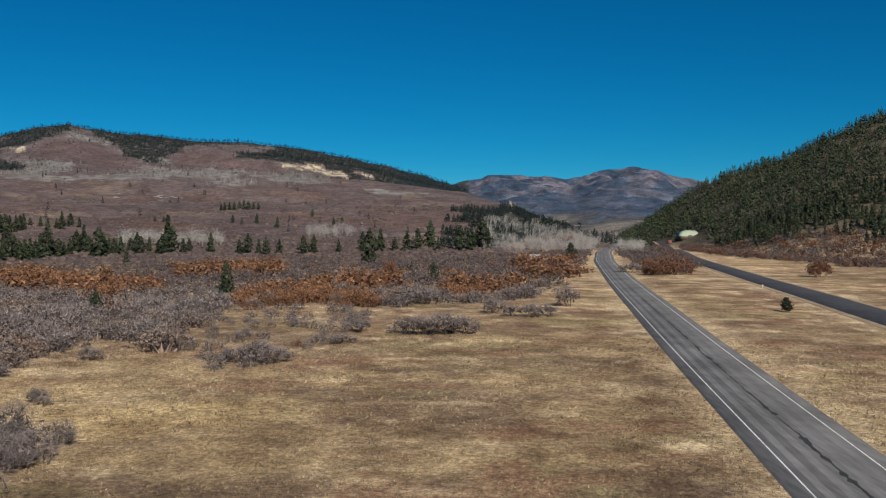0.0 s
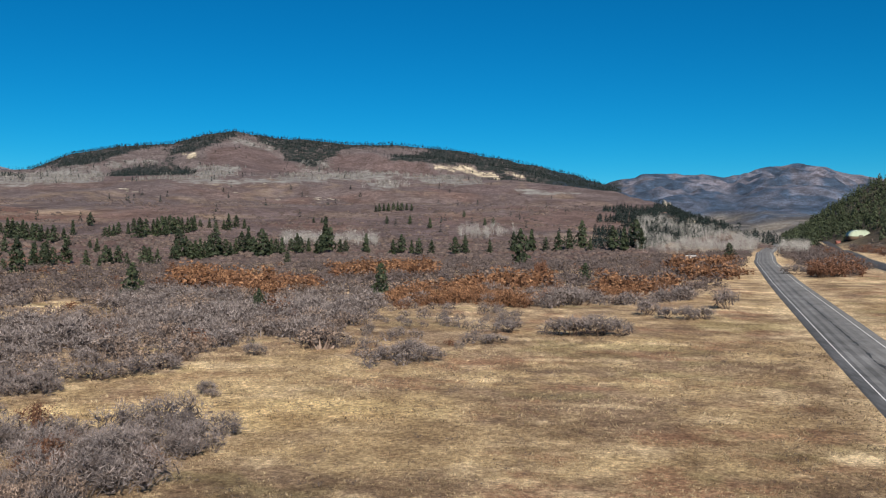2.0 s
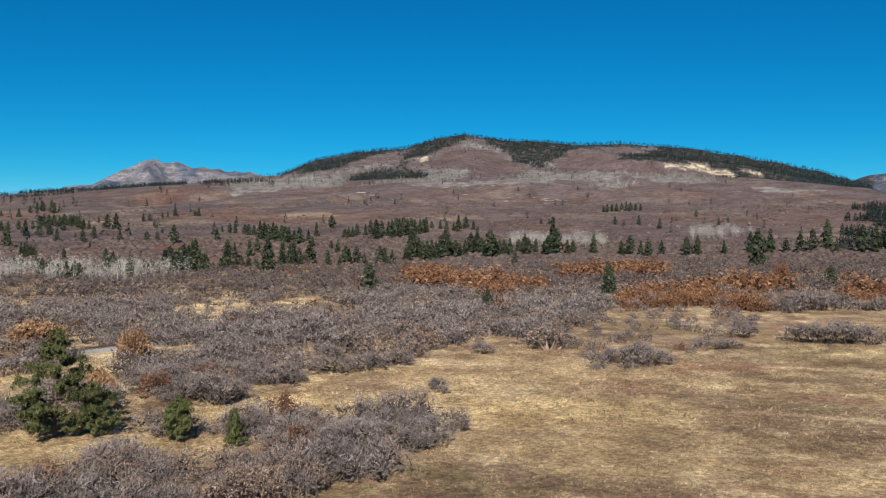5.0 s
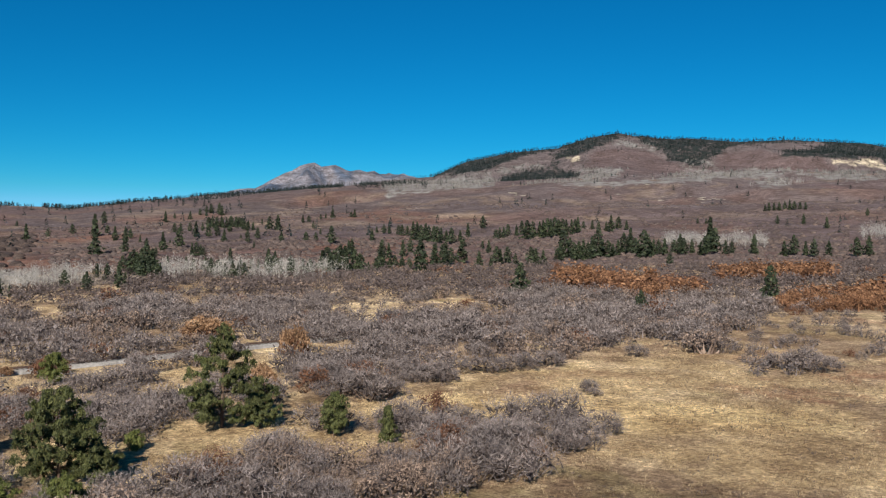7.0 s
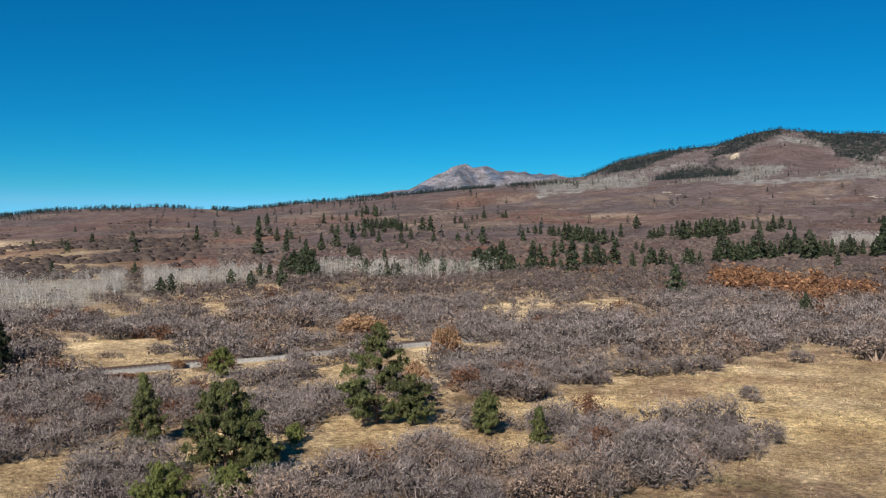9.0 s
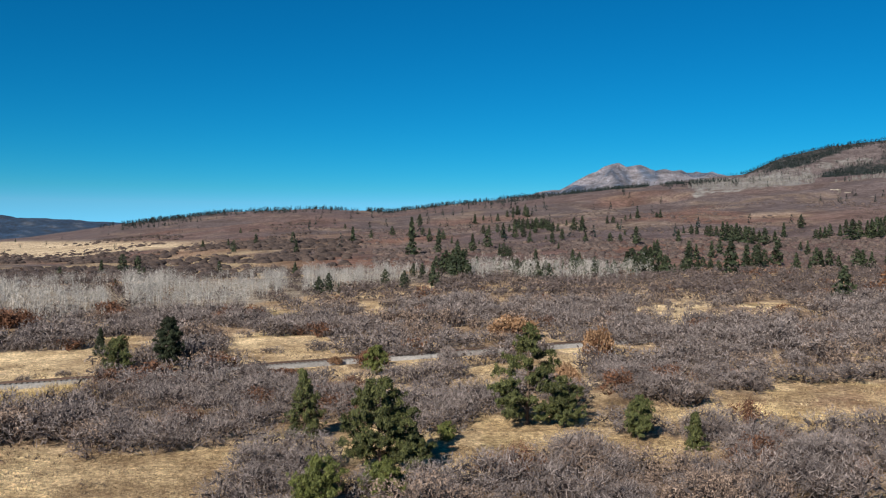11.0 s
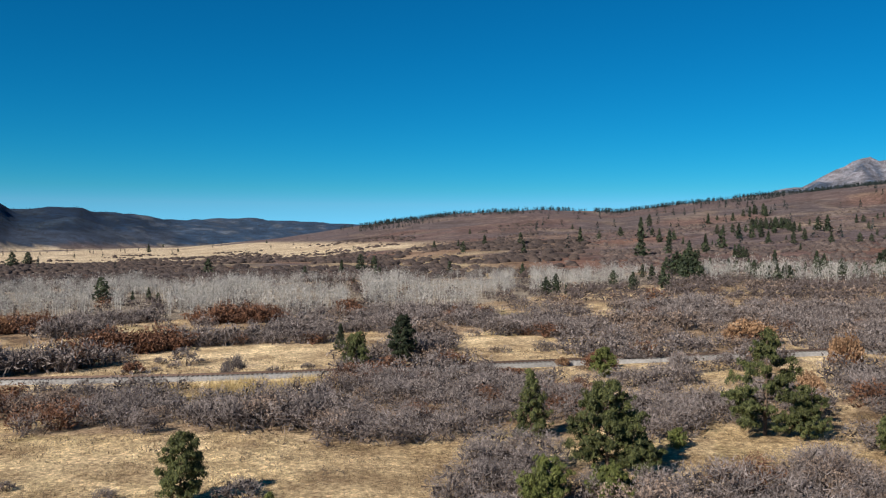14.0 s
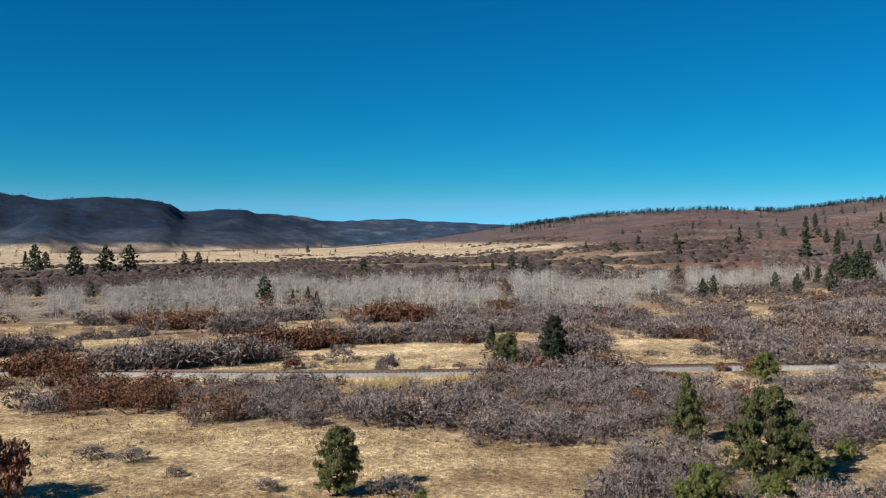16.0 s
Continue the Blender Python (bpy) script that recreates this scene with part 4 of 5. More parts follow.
        shapes = [bush_shape(100 + s, int(twigs * (1.25 if leafy else 1)), width * (2.0 if leafy else 1), length * (0.55 if leafy else 1), leafy=leafy, stems=14 if r1 < 240 else 0, heads=heads) for s in range(8)]
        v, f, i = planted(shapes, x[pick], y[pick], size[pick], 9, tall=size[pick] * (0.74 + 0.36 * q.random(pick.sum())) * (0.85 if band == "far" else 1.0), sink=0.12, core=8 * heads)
        stuff(name, v, f, [far_shaded_twigs if band == "far" and mat_ is bare_twigs else mat_, INNER_SHADE[mat_]], label, "thicket", i)


# ---- shrubs that stand alone in the grass ----
def lone_shrub(name, mat_, label, seeds, leafy, twigs):
    """The first of a kind of lone shrub: leaves or twigs, and stems as a part of its own."""
    made = []
    for s in seeds:
        v, f = bush_shape(s, twigs, 0.085 if leafy else 0.026, 0.10 if leafy else 0.17, 1.0, 1.0, stems=0, leafy=leafy, heads=14, body=0.75)
        r_ = np.random.default_rng(s)
        ob = tagged(new(name), label, "shrub", "lone shrubs in the meadow")
        part("crown", v, f, [mat_, INNER_SHADE[mat_]], ob, index=(np.arange(len(f)) < 112))
        sd = unit(r_.normal(size=(12, 3)) * (1, 1, 0.3) + (0, 0, 0.8))
        foot = r_.normal(size=(12, 3)) * (0.18, 0.18, 0) - (0, 0, 0.12)
        v, f = stems_of([(a, a + d_ * 0.85, 0.035, 0.008) for a, d_ in zip(foot, sd)], r_)
        part("stem_base", v, f, bark, ob)
        made.append(ob)
    return made


SHRUB_KINDS = {
    "bare": lone_shrub("oak_shrub", bare_twigs, "leafless grey scrub oak standing in dry grass", (31, 32, 33), False, 900),
    "rust": lone_shrub("oak_shrub", rust_leaves, "scrub oak in withered rust-brown leaves on dry grass", (41, 42), True, 1300),
    "orange": lone_shrub("oak_shrub", tan_leaves, "scrub oak in faded orange-brown leaves on dry grass", (51, 52), True, 1300),
}
# x, y, radius, height, kind
LONE = [
    (-6.0, 152, 2.6, 2.3, "bare"), (-3.0, 151, 3.0, 2.8, "bare"), (0.5, 152, 3.1, 2.9, "bare"), (3.6, 152, 2.4, 2.4, "bare"),
    (-27, 121, 2.2, 1.8, "bare"), (-24.5, 121, 2.5, 2.4, "bare"), (-21.8, 120, 1.9, 1.7, "bare"), (-15.7, 139.4, 2.1, 1.3, "bare"),
    (27, 200, 2.7, 3.7, "bare"), (10, 184, 2.1, 2.6, "bare"), (13.5, 179, 2.0, 2.0, "bare"), (17, 178, 2.2, 2.2, "bare"), (20.5, 180, 2.0, 1.9, "bare"),
    (-14.5, 154, 2.6, 2.0, "bare"), (-8, 203, 3.8, 3.2, "bare"), (-4, 205, 3.2, 2.8, "bare"), (-42, 95, 1.1, 1.2, "bare"), (-40.5, 93, 0.8, 0.8, "bare"),
    (-127.6, 26, 1.3, 2.3, "bare"), (-137, 13.4, 1.3, 1.3, "rust"), (-144, -10, 1.1, 0.9, "rust"), (-146, 18, 1.0, 0.9, "bare"),
    (-84.6, -5.7, 1.2, 1.1, "bare"), (-87.3, -9.5, 1.4, 1.1, "bare")]
LONE_MORE = [
    (-66.8, 14, 1.5, 1.3, "bare"), (-71, 5, 0.9, 0.9, "bare"), (-73.8, -14.5, 2.1, 3.9, "rust"), (-76, -17, 1.8, 3.4, "rust"), (-209.5, 69, 2.6, 3.0, "rust"),
    (-216, -7, 3.0, 2.7, "orange"), (-121, 55, 2.4, 1.5, "rust"), (-110, 55, 1.9, 0.9, "rust"), (-105, 56.5, 2.0, 1.1, "rust"), (-110.4, 68, 0.9, 1.0, "orange"),
    (-85.5, 94.7, 1.8, 3.9, "orange"), (-72.2, 75.2, 1.3, 2.2, "orange"), (133, 324, 3.6, 4.4, "rust"), (-115, 106.5, 3.2, 3.0, "orange"), (-16, 276, 2.0, 5.0, "rust"),
    (-78, -2, 0.8, 0.7, "bare"), (-106, 71, 2.3, 1.8, "rust"), (-95.3, 76.2, 1.6, 2.6, "bare"), (-109, 79, 1.4, 1.4, "bare"), (-74.6, 77.3, 1.4, 2.4, "orange"), (-47, 122, 1.5, 1.5, "bare"), (76, 330, 3.8, 3.4, "rust"), (82, 336, 4.0, 3.8, "rust"), (70, 345, 3.4, 3.2, "bare")]
LONE_EDGE = [(-60.2, 78.4, 2.6, 3.0, "bare"), (-64.4, 79.8, 2.0, 2.6, "bare"), (-59.6, 80.5, 1.6, 2.0, "bare"), (-60.3, 91.7, 2.2, 2.0, "bare"), (-58.2, 99.5, 2.4, 1.8, "bare"), (-55.5, 103.4, 2.6, 1.9, "bare"), (-53.6, 107.6, 2.2, 1.7, "bare")]
LONE_SMALL = LONE_EDGE + [(-137.1, 12.3, 0.7, 0.7, "bare"), (-137.2, 14.2, 0.8, 0.8, "bare"), (-137.8, 16.6, 0.7, 0.6, "bare"), (-139.0, 19.2, 0.8, 0.8, "bare"), (-128.1, 25.5, 1.2, 2.0, "bare"), (-127.0, 24.3, 0.8, 1.1, "bare"), (-126.2, 30.8, 0.9, 0.9, "bare"), (-126.3, 35.8, 0.8, 1.0, "bare"), (-152.6, 22.2, 1.2, 1.2, "bare"), (-144.1, 23.8, 0.7, 0.6, "bare")]
for i, (x, y, rad, hgt, kind) in enumerate(LONE + LONE_MORE + LONE_SMALL):
    if kind == "bare":
        rad, hgt = rad * 1.25, hgt * 1.2
    else:
        rad, hgt = rad * 1.3, hgt * 1.28
    first = SHRUB_KINDS[kind][i % len(SHRUB_KINDS[kind])]
    m = pose(x, y, float(terrain(x, y)) - 0.03, 0, 0, 67 * i) @ Matrix.Diagonal((rad, rad * (0.85 + 0.3 * ((i * 7) % 5) / 5), hgt, 1))
    if first.get("placed"):
        copy_thing(first, m @ Matrix.Diagonal((*(1 / s for s in first.scale), 1)))
    else:
        first.matrix_basis = m
        first["placed"] = 1
for kind in SHRUB_KINDS.values():
    for ob in kind:
        if "placed" in ob:
            del ob["placed"]
for ob in scene.objects:
    if "placed" in ob:
        del ob["placed"]


# ---- pines and firs ----
def pine(seed, height, radius, style, needles, tufts=1.0, fine=36):
    """A pine: bent tapered trunk, limbs in rough whorls, and tufts of needles along the limbs. Returns trunk and crown arrays."""
    q = np.random.default_rng(seed)
    bend = q.normal(size=2) * 0.03
    lines, tuft_at, tuft_out = [], [], []

    def axis(u):
        return np.array((bend[0] * height * math.sin(3 * u), bend[1] * height * math.sin(2.3 * u + 1), height * u))
    for k in range(7):
        a, e = k / 7, (k + 1) / 7
        lines.append((axis(a) - ((0, 0, 0.2) if k == 0 else (0, 0, 0)), axis(e), height * 0.022 * (1 - a) + 0.02, height * 0.022 * (1 - e) + 0.015))
    count = int({"open": 16 + height * 3.0, "round": 20 + height * 5.0, "spire": 30 + height * 8.0}[style])
    pads = {"open": 8.5, "round": 8.0, "spire": 4.2}[style]
    low = {"open": 0.09, "round": 0.10, "spire": 0.04}[style]
    gaps = q.random(9)
    for k in range(count):
        u = low + (0.985 - low) * ((k + q.random()) / count)
        turn = k * 2.4 + q.normal() * 0.4
        if style == "spire":
            reach = radius * (1.02 - u) ** 0.85
        elif style == "round":
            reach = radius * min(1.0, 1.9 * (1.03 - u)) ** 0.62 * min(1.0, 0.62 + 1.6 * u)
        else:
            reach = radius * min(1.0, 1.35 * (1.03 - u)) ** 0.8 * (0.30 + 0.95 * gaps[(int(turn * 1.43) + int(u * 6)) % 9])
        reach *= 0.72 + 0.42 * q.random()
        rise = {"open": 0.10 + 0.35 * (u - 0.4), "round": 0.25 + 0.4 * (u - 0.3), "spire": -0.05 + 0.3 * u}[style]
        start = axis(u)
        end = start + np.array((math.cos(turn), math.sin(turn), rise)) * reach
        lines.append((start, end, 0.012 * height * (1.1 - u) * 0.5 + 0.012, 0.008))
        n_t = max(3, int(reach * pads * tufts + 0.5))
        for t in range(n_t):
            w = (0.42 if style == "open" else 0.30) + 0.62 * (t + q.random()) / n_t
            p = start + (end - start) * w + q.normal(size=3) * (0.16, 0.16, 0.10) * (0.5 + reach * 0.45)
            tuft_at.append(p)
            tuft_out.append(unit(end - start) * 0.5 + np.array((0, 0, 0.55)))
    for k in range(6):
        tuft_at.append(axis(0.93 + 0.015 * k))
        tuft_out.append(np.array((0, 0, 1.0)))
    at, out = np.repeat(np.array(tuft_at), fine, 0), np.repeat(np.array(tuft_out), fine, 0)
    s = np.repeat(0.26 + 0.24 * q.random(len(tuft_at)), fine) * (0.75 + 0.04 * height)
    ray = unit(q.normal(size=at.shape) + out)
    crown = sprays(at + ray * s[:, None] * 0.45, unit(ray + out * 0.8), s * (0.5 + 0.5 * q.random(len(at))), s * 0.15, q, 0.7)
    return stems_of(lines, q), crown


def pine_thing(name, label, category, seed, height, radius, style, needles, group="", tufts=1.0, fine=36):
    trunk, crown = pine(seed, height, radius, style, needles, tufts, fine)
    ob = tagged(new(name), label, category, group)
    part("trunk", *trunk, bark, ob)
    part("crown", *crown, needles, ob)
    return ob


def stand(ob, x, y, turn=0.0, size=1.0):
    ob.matrix_basis = pose(x, y, float(terrain(x, y)) - 0.05, 0, 0, turn) @ Matrix.Diagonal((size, size, size, 1))
    return ob


near = "pines in the scrub by the meadow"
for k, (x, y, h, rad, style, needles, label) in enumerate([
        (-64, 61, 9.6, 5.6, "open", pine_needles, "tall open dark green ponderosa pine among bare scrub"),
        (-61.2, 62.8, 3.1, 2.1, "round", pine_needles, "low spreading dark green pine beside a taller one"),
        (-74, 42, 6.2, 2.2, "spire", pine_needles, "slender dense green pine at the scrub's edge"),
        (-60, 41, 7.0, 3.3, "round", pine_needles, "broad rounded green ponderosa pine among bare scrub"),
        (-57.5, 42.5, 2.9, 1.9, "round", pine_needles, "low green pine sapling at the foot of a larger pine"),
        (-53, 64, 3.8, 1.35, "round", pine_needles, "young green pine standing in grey scrub"),
        (-47, 64, 3.2, 1.1, "spire", pine_needles, "small pointed dark green fir beside the meadow"),
        (-99, 67.3, 3.7, 1.7, "round", lime_needles, "bright green young pine beside the railway"),
        (-64, 51, 1.6, 0.8, "round", lime_needles, "small yellow-green pine sapling on bare ground")]):
    stand(pine_thing("pine_tree", label, "tree", 200 + k, h, rad, style, needles, near), x, y, 40 * k)
for k, (x, y, h, rad, style, needles, label) in enumerate([
        (-68, 10, 5.0, 1.85, "round", pine_needles, "dark green young pine standing alone in dry grass"),
        (-123, 42, 5.2, 2.0, "round", pine_needles, "dark green pine beside the railway"),
        (-126, 50, 6.9, 2.3, "round", hill_needles, "dense dark green pine beside the railway"),
        (-146, 47, 4.2, 1.2, "spire", hill_needles, "small dark green fir behind bare scrub"),
        (-53.6, 31.8, 3.6, 1.9, "round", lime_needles, "yellow-green young pine in bare scrub"),
        (-51.5, 35.8, 3.0, 1.8, "round", lime_needles, "low yellow-green pine in bare scrub"),
        (-58.5, 14, 2.4, 0.8, "round", lime_needles, "small green pine sapling in dry grass"),
        (71, 190, 2.9, 1.25, "round", hill_needles, "small dark pine standing alone between highway and side road")]):
    stand(pine_thing("pine_tree", label, "tree", 300 + k, h, rad, style, needles, near), x, y, 40 * k)

# Conifers farther out, of six makes.
def fir_shape(seed, pieces, radius=0.2, full=False):
    """A far conifer of height 1: boughs in rough tiers round a stem, each a clump of needles; full: round-topped, with a bare foot."""
    q_ = np.random.default_rng(seed)
    u = (0.12 if full else 0.05) + (0.88 if full else 0.94) * (np.arange(pieces) + q_.random(pieces)) / pieces
    turn = np.arange(pieces) * 2.4 + 0.8 * q_.random(pieces)
    if full:
        reach = radius * np.minimum(1.0, 1.55 * (1.04 - u)) ** 0.7 * np.minimum(1.0, 0.45 + 2.2 * u)
    else:
        reach = radius * np.minimum(1.0, 1.12 * (1.03 - u)) ** 0.85
    lob = q_.random(4) * 6.28
    reach = reach * (0.84 + 0.22 * np.sin(2 * turn + 9 * u + lob[0]) + 0.20 * np.sin(26 * u + lob[1]) * (u < 0.9))
    at = reach * (0.35 + 0.65 * q_.random(pieces) ** 0.55)
    ray = np.stack([np.cos(turn), np.sin(turn), 0.1 + 0 * u], 1)
    p = np.stack([0 * u, 0 * u, u], 1) + ray * at[:, None] + q_.normal(size=(pieces, 3)) * (0.012, 0.012, 0.015)
    size = 0.38 * pieces ** -0.25 * (0.7 + 0.6 * q_.random(pieces)) * (0.45 + 0.65 * np.sqrt(np.maximum(1.04 - u, 0)))
    n = unit(ray + (0, 0, 0.6) + 0.55 * q_.normal(size=(pieces, 3)))
    return sprays(p, n, size, size * 1.15, q_, 0.2)


MAKES = []
for k, rad in enumerate((0.23, 0.26, 0.26, 0.29, 0.20, 0.27)):
    ob = tagged(new("conifer"), "dark green conifer on the brown oak slope", "tree", "conifers along the slope")
    v, f = stems_of([((0, 0, -0.03), (0, 0, 0.95), 0.016, 0.003)], None)
    part("trunk", v * 10, f, bark, ob)
    v, f = fir_shape(400 + k, 260, rad, k in (1, 3, 5))
    part("crown", v * 10, f, hill_needles, ob)
    MAKES.append(ob)
SINGLE = [(-51, 216, 8.4), (-33, 410, 17), (-3, 282, 6), (-19, 218, 3.2), (67, 483, 8.5), (-67, 177, 5.2), (-144, 417, 6), (-110, 206, 8.8), (-303, 20, 8.0),
          (-237, 140, 5.6), (-246, 149, 6.2), (-202, 296, 15), (-440, 152, 9), (-241, 186, 8), (-263, 182, 5.6), (-723, -117, 20.8), (-595, -74, 18.6), (-699, -66, 19.1), (-688, -49, 19.6), (-780, -13, 12.1), (-804, -2, 11.4), (-442, 160, 8)]
SLOPE_TREES = [(-688, 301, 6), (-678, 318, 5), (-578, 275, 7.7), (-389, 178, 5.7), (-606, 336, 8.3), (-506, 283, 7.7), (-357, 199, 4.9), (-783, 493, 4.9), (-591, 379, 10.3), (-612, 410, 6.4), (-873, 423, 5.2), (-666, 336, 7.4), (-245, 149, 3), (-237, 147, 3), (-650, 457, 7.4), (-578, 425, 14.3), (-805, 603, 12), (-420, 309, 11.1), (-602, 454, 6), (-533, 408, 8.9), (-513, 401, 8.7), (-532, 420, 6.3), (-502, 404, 4.3), (-411, 321, 7.6), (-379, 309, 8.4), (-372, 309, 4.5), (-401, 338, 9.1), (-455, 389, 3), (-411, 358, 10.1), (-733, 621, 9.6), (-796, 687, 5.6), (-751, 669, 8)]
SLOPE_TREES += [(-791, 719, 7.1), (-780, 718, 5.6), (-789, 733, 8.6), (-756, 715, 12.4), (-752, 715, 9.7), (-540, 466, 6.6), (-531, 464, 6.6), (-537, 478, 6.7), (-487, 439, 9.6), (-534, 488, 5.8), (-465, 430, 8.4), (-573, 532, 5.2), (-512, 481, 7.5), (-547, 521, 7), (-467, 440, 6), (-424, 405, 7), (-501, 484, 7.4), (-554, 536, 7.2), (-537, 526, 8), (-539, 531, 7), (-504, 502, 6.6), (-490, 491, 6.4), (-493, 500, 5.6), (-432, 427, 3.2), (-404, 405, 6.8), (-374, 380, 3.5), (-423, 433, 6.4), (-541, 559, 4.1), (-482, 506, 9.3), (-467, 499, 10.9), (-394, 424, 5.8), (-380, 431, 5.3)]
SLOPE_TREES += [(-359, 321, 6.4), (-357, 322, 6.4), (-355, 323, 5.7), (-354, 324, 4.5), (-305, 295, 7.3), (-299, 268, 4.3), (-286, 263, 5.7), (-302, 257, 5.8), (-324, 252, 5.5), (-303, 239, 7.7), (-302, 240, 8.7), (-300, 240, 8.2), (-291, 235, 9.5), (-283, 231, 11.2), (-281, 232, 9.7), (-264, 220, 6.4), (-269, 225, 4.7), (-298, 220, 4.9), (-280, 211, 5.6), (-238, 186, 4.4), (-235, 170, 5.4), (-269, 252, 4.9), (-261, 247, 4.8), (-254, 243, 5.1), (-241, 238, 6.3), (-237, 236, 5.8), (-273, 280, 4.7), (-282, 295, 5.4), (-246, 258, 7.1), (-243, 260, 6.2), (-292, 314, 3.4), (-242, 266, 5.3)]
SLOPE_TREES += [(-241, 267, 4.8), (-237, 270, 4.8), (-239, 274, 4.8), (-521, 587, 6.3), (-518, 591, 5.2), (-480, 553, 4.9), (-516, 604, 4.2), (-523, 619, 4.3), (-516, 620, 7.5), (-505, 632, 4.8), (-502, 633, 6.4), (-379, 439, 4.6), (-412, 482, 3.8), (-353, 423, 9.5), (-348, 456, 6.9), (-391, 518, 4.3), (-378, 509, 5.9), (-375, 511, 5), (-362, 504, 5.8), (-357, 501, 6.5), (-354, 503, 5.7), (-304, 372, 5.1), (-304, 381, 7.1), (-279, 351, 4.2), (-233, 279, 7.7), (-238, 287, 8.4), (-236, 288, 6.9), (-235, 290, 5.9), (-240, 298, 5.1), (-239, 304, 6.2), (-235, 301, 6.6), (-233, 303, 4.1)]
SLOPE_TREES += [(-236, 312, 5.2), (-241, 324, 5.4), (-282, 378, 7.5), (-274, 373, 6.8), (-235, 321, 5.3), (-234, 323, 5.8), (-273, 384, 7.5), (-279, 399, 7.1), (-231, 324, 4.8), (-232, 331, 4.3), (-332, 478, 10.1), (-322, 468, 10.6), (-330, 484, 7.8), (-317, 470, 9.8), (-310, 463, 8.9), (-307, 464, 8.9), (-300, 457, 8.7), (-303, 466, 8.1), (-300, 467, 6.6), (-290, 457, 8.6), (-268, 407, 5.2), (-267, 415, 5.2), (-224, 348, 8.3), (-230, 362, 6.8), (-229, 370, 9.8), (-292, 470, 6.6), (-277, 450, 4.9), (-320, 525, 8.2), (-349, 594, 8.2), (-217, 366, 6.2), (-261, 444, 4.1), (-246, 425, 6.5)]
SLOPE_TREES += [(-205, 356, 4.9), (-214, 377, 7.5), (-213, 379, 6.4), (-213, 386, 7), (-205, 379, 5.2), (-286, 503, 5.4), (-281, 499, 6.8), (-281, 504, 6.9), (-294, 533, 7.3), (-295, 547, 6.6), (-297, 558, 8.4), (-266, 507, 10.7), (-271, 524, 9.4), (-267, 526, 9.4), (-265, 527, 10.2), (-263, 529, 11), (-269, 546, 10.5), (-274, 562, 10.8), (-272, 564, 10), (-272, 570, 10.1), (-272, 576, 9.3), (-269, 578, 9.3), (-270, 586, 8.6), (-271, 593, 9.5), (-275, 611, 5.3), (-269, 613, 6.2), (-258, 599, 6.5), (-254, 603, 6.1), (-248, 597, 10.3), (-249, 613, 7.9), (-241, 608, 6.1), (-207, 659, 3.7)]
SLOPE_TREES += [(-201, 660, 3.7), (-201, 387, 7.5), (-199, 388, 7), (-196, 390, 6.4), (-198, 409, 6), (-199, 415, 8.6), (-200, 421, 12.4), (-200, 428, 9.4), (-193, 418, 8), (-191, 419, 8.6), (-189, 420, 9.2), (-187, 421, 8), (-190, 433, 10.1), (-187, 434, 12.6), (-186, 436, 8.8), (-183, 437, 8.2), (-183, 443, 6.4), (-185, 455, 7.2), (-185, 463, 9.9), (-184, 470, 12.1), (-177, 459, 7.9), (-169, 443, 6.9), (-166, 443, 12.6), (-166, 450, 8.3), (-166, 456, 7.7), (-166, 463, 7.2), (-163, 464, 7.8), (-161, 473, 6.6), (-158, 474, 9.3), (-154, 468, 7.9), (-154, 481, 6.7), (-146, 470, 5.9)]
SLOPE_TREES += [(-144, 470, 8.5), (-147, 490, 16.3), (-141, 478, 11.9), (-136, 480, 6.6), (-133, 481, 6), (-121, 478, 9.8), (-106, 477, 7.1), (-103, 484, 9.2), (-98, 487, 6.6), (-93, 482, 7.8), (-87, 487, 7.2), (-75, 493, 8.6), (-70, 496, 9.3), (-58, 509, 6.8), (-46, 524, 9.8), (-36, 527, 11.2), (-28, 529, 7), (-21, 532, 9.9), (-15, 542, 10.8), (-8, 562, 14.9), (-3, 541, 7.2), (10, 546, 13.1), (17, 561, 12.7), (25, 587, 15.6), (28, 577, 11.5), (-156, 680, 5.6), (-139, 684, 6.5), (-118, 653, 7.1), (-110, 771, 5.2), (-83, 695, 5.6), (-77, 698, 5.6), (-196, 810, 5.5)]
SLOPE_TREES += [(-193, 811, 6.7), (-190, 816, 6.7), (-186, 817, 6.7), (-182, 820, 6.7), (-178, 820, 6.7), (-174, 819, 6.7), (-170, 822, 5.6), (-165, 819, 5.6), (-1432, 161, 11.5), (-1400, 199, 5.6), (-478, 83, 7.7), (-434, 140, 6.1), (-436, 122, 4.2), (-404, 147, 4), (-412, 152, 3.5), (-326, 110, 3), (-1635, 387, 5.6), (-2435, 309, 8.2)]
SLOPE_TREES += [(-1056, -180, 12.5), (-805, -122, 12.6), (-372, -40, 4.8), (-371, -59, 5.8), (-311, 30, 2.8), (-302, 34, 3.9), (-295, 36, 2.7)]
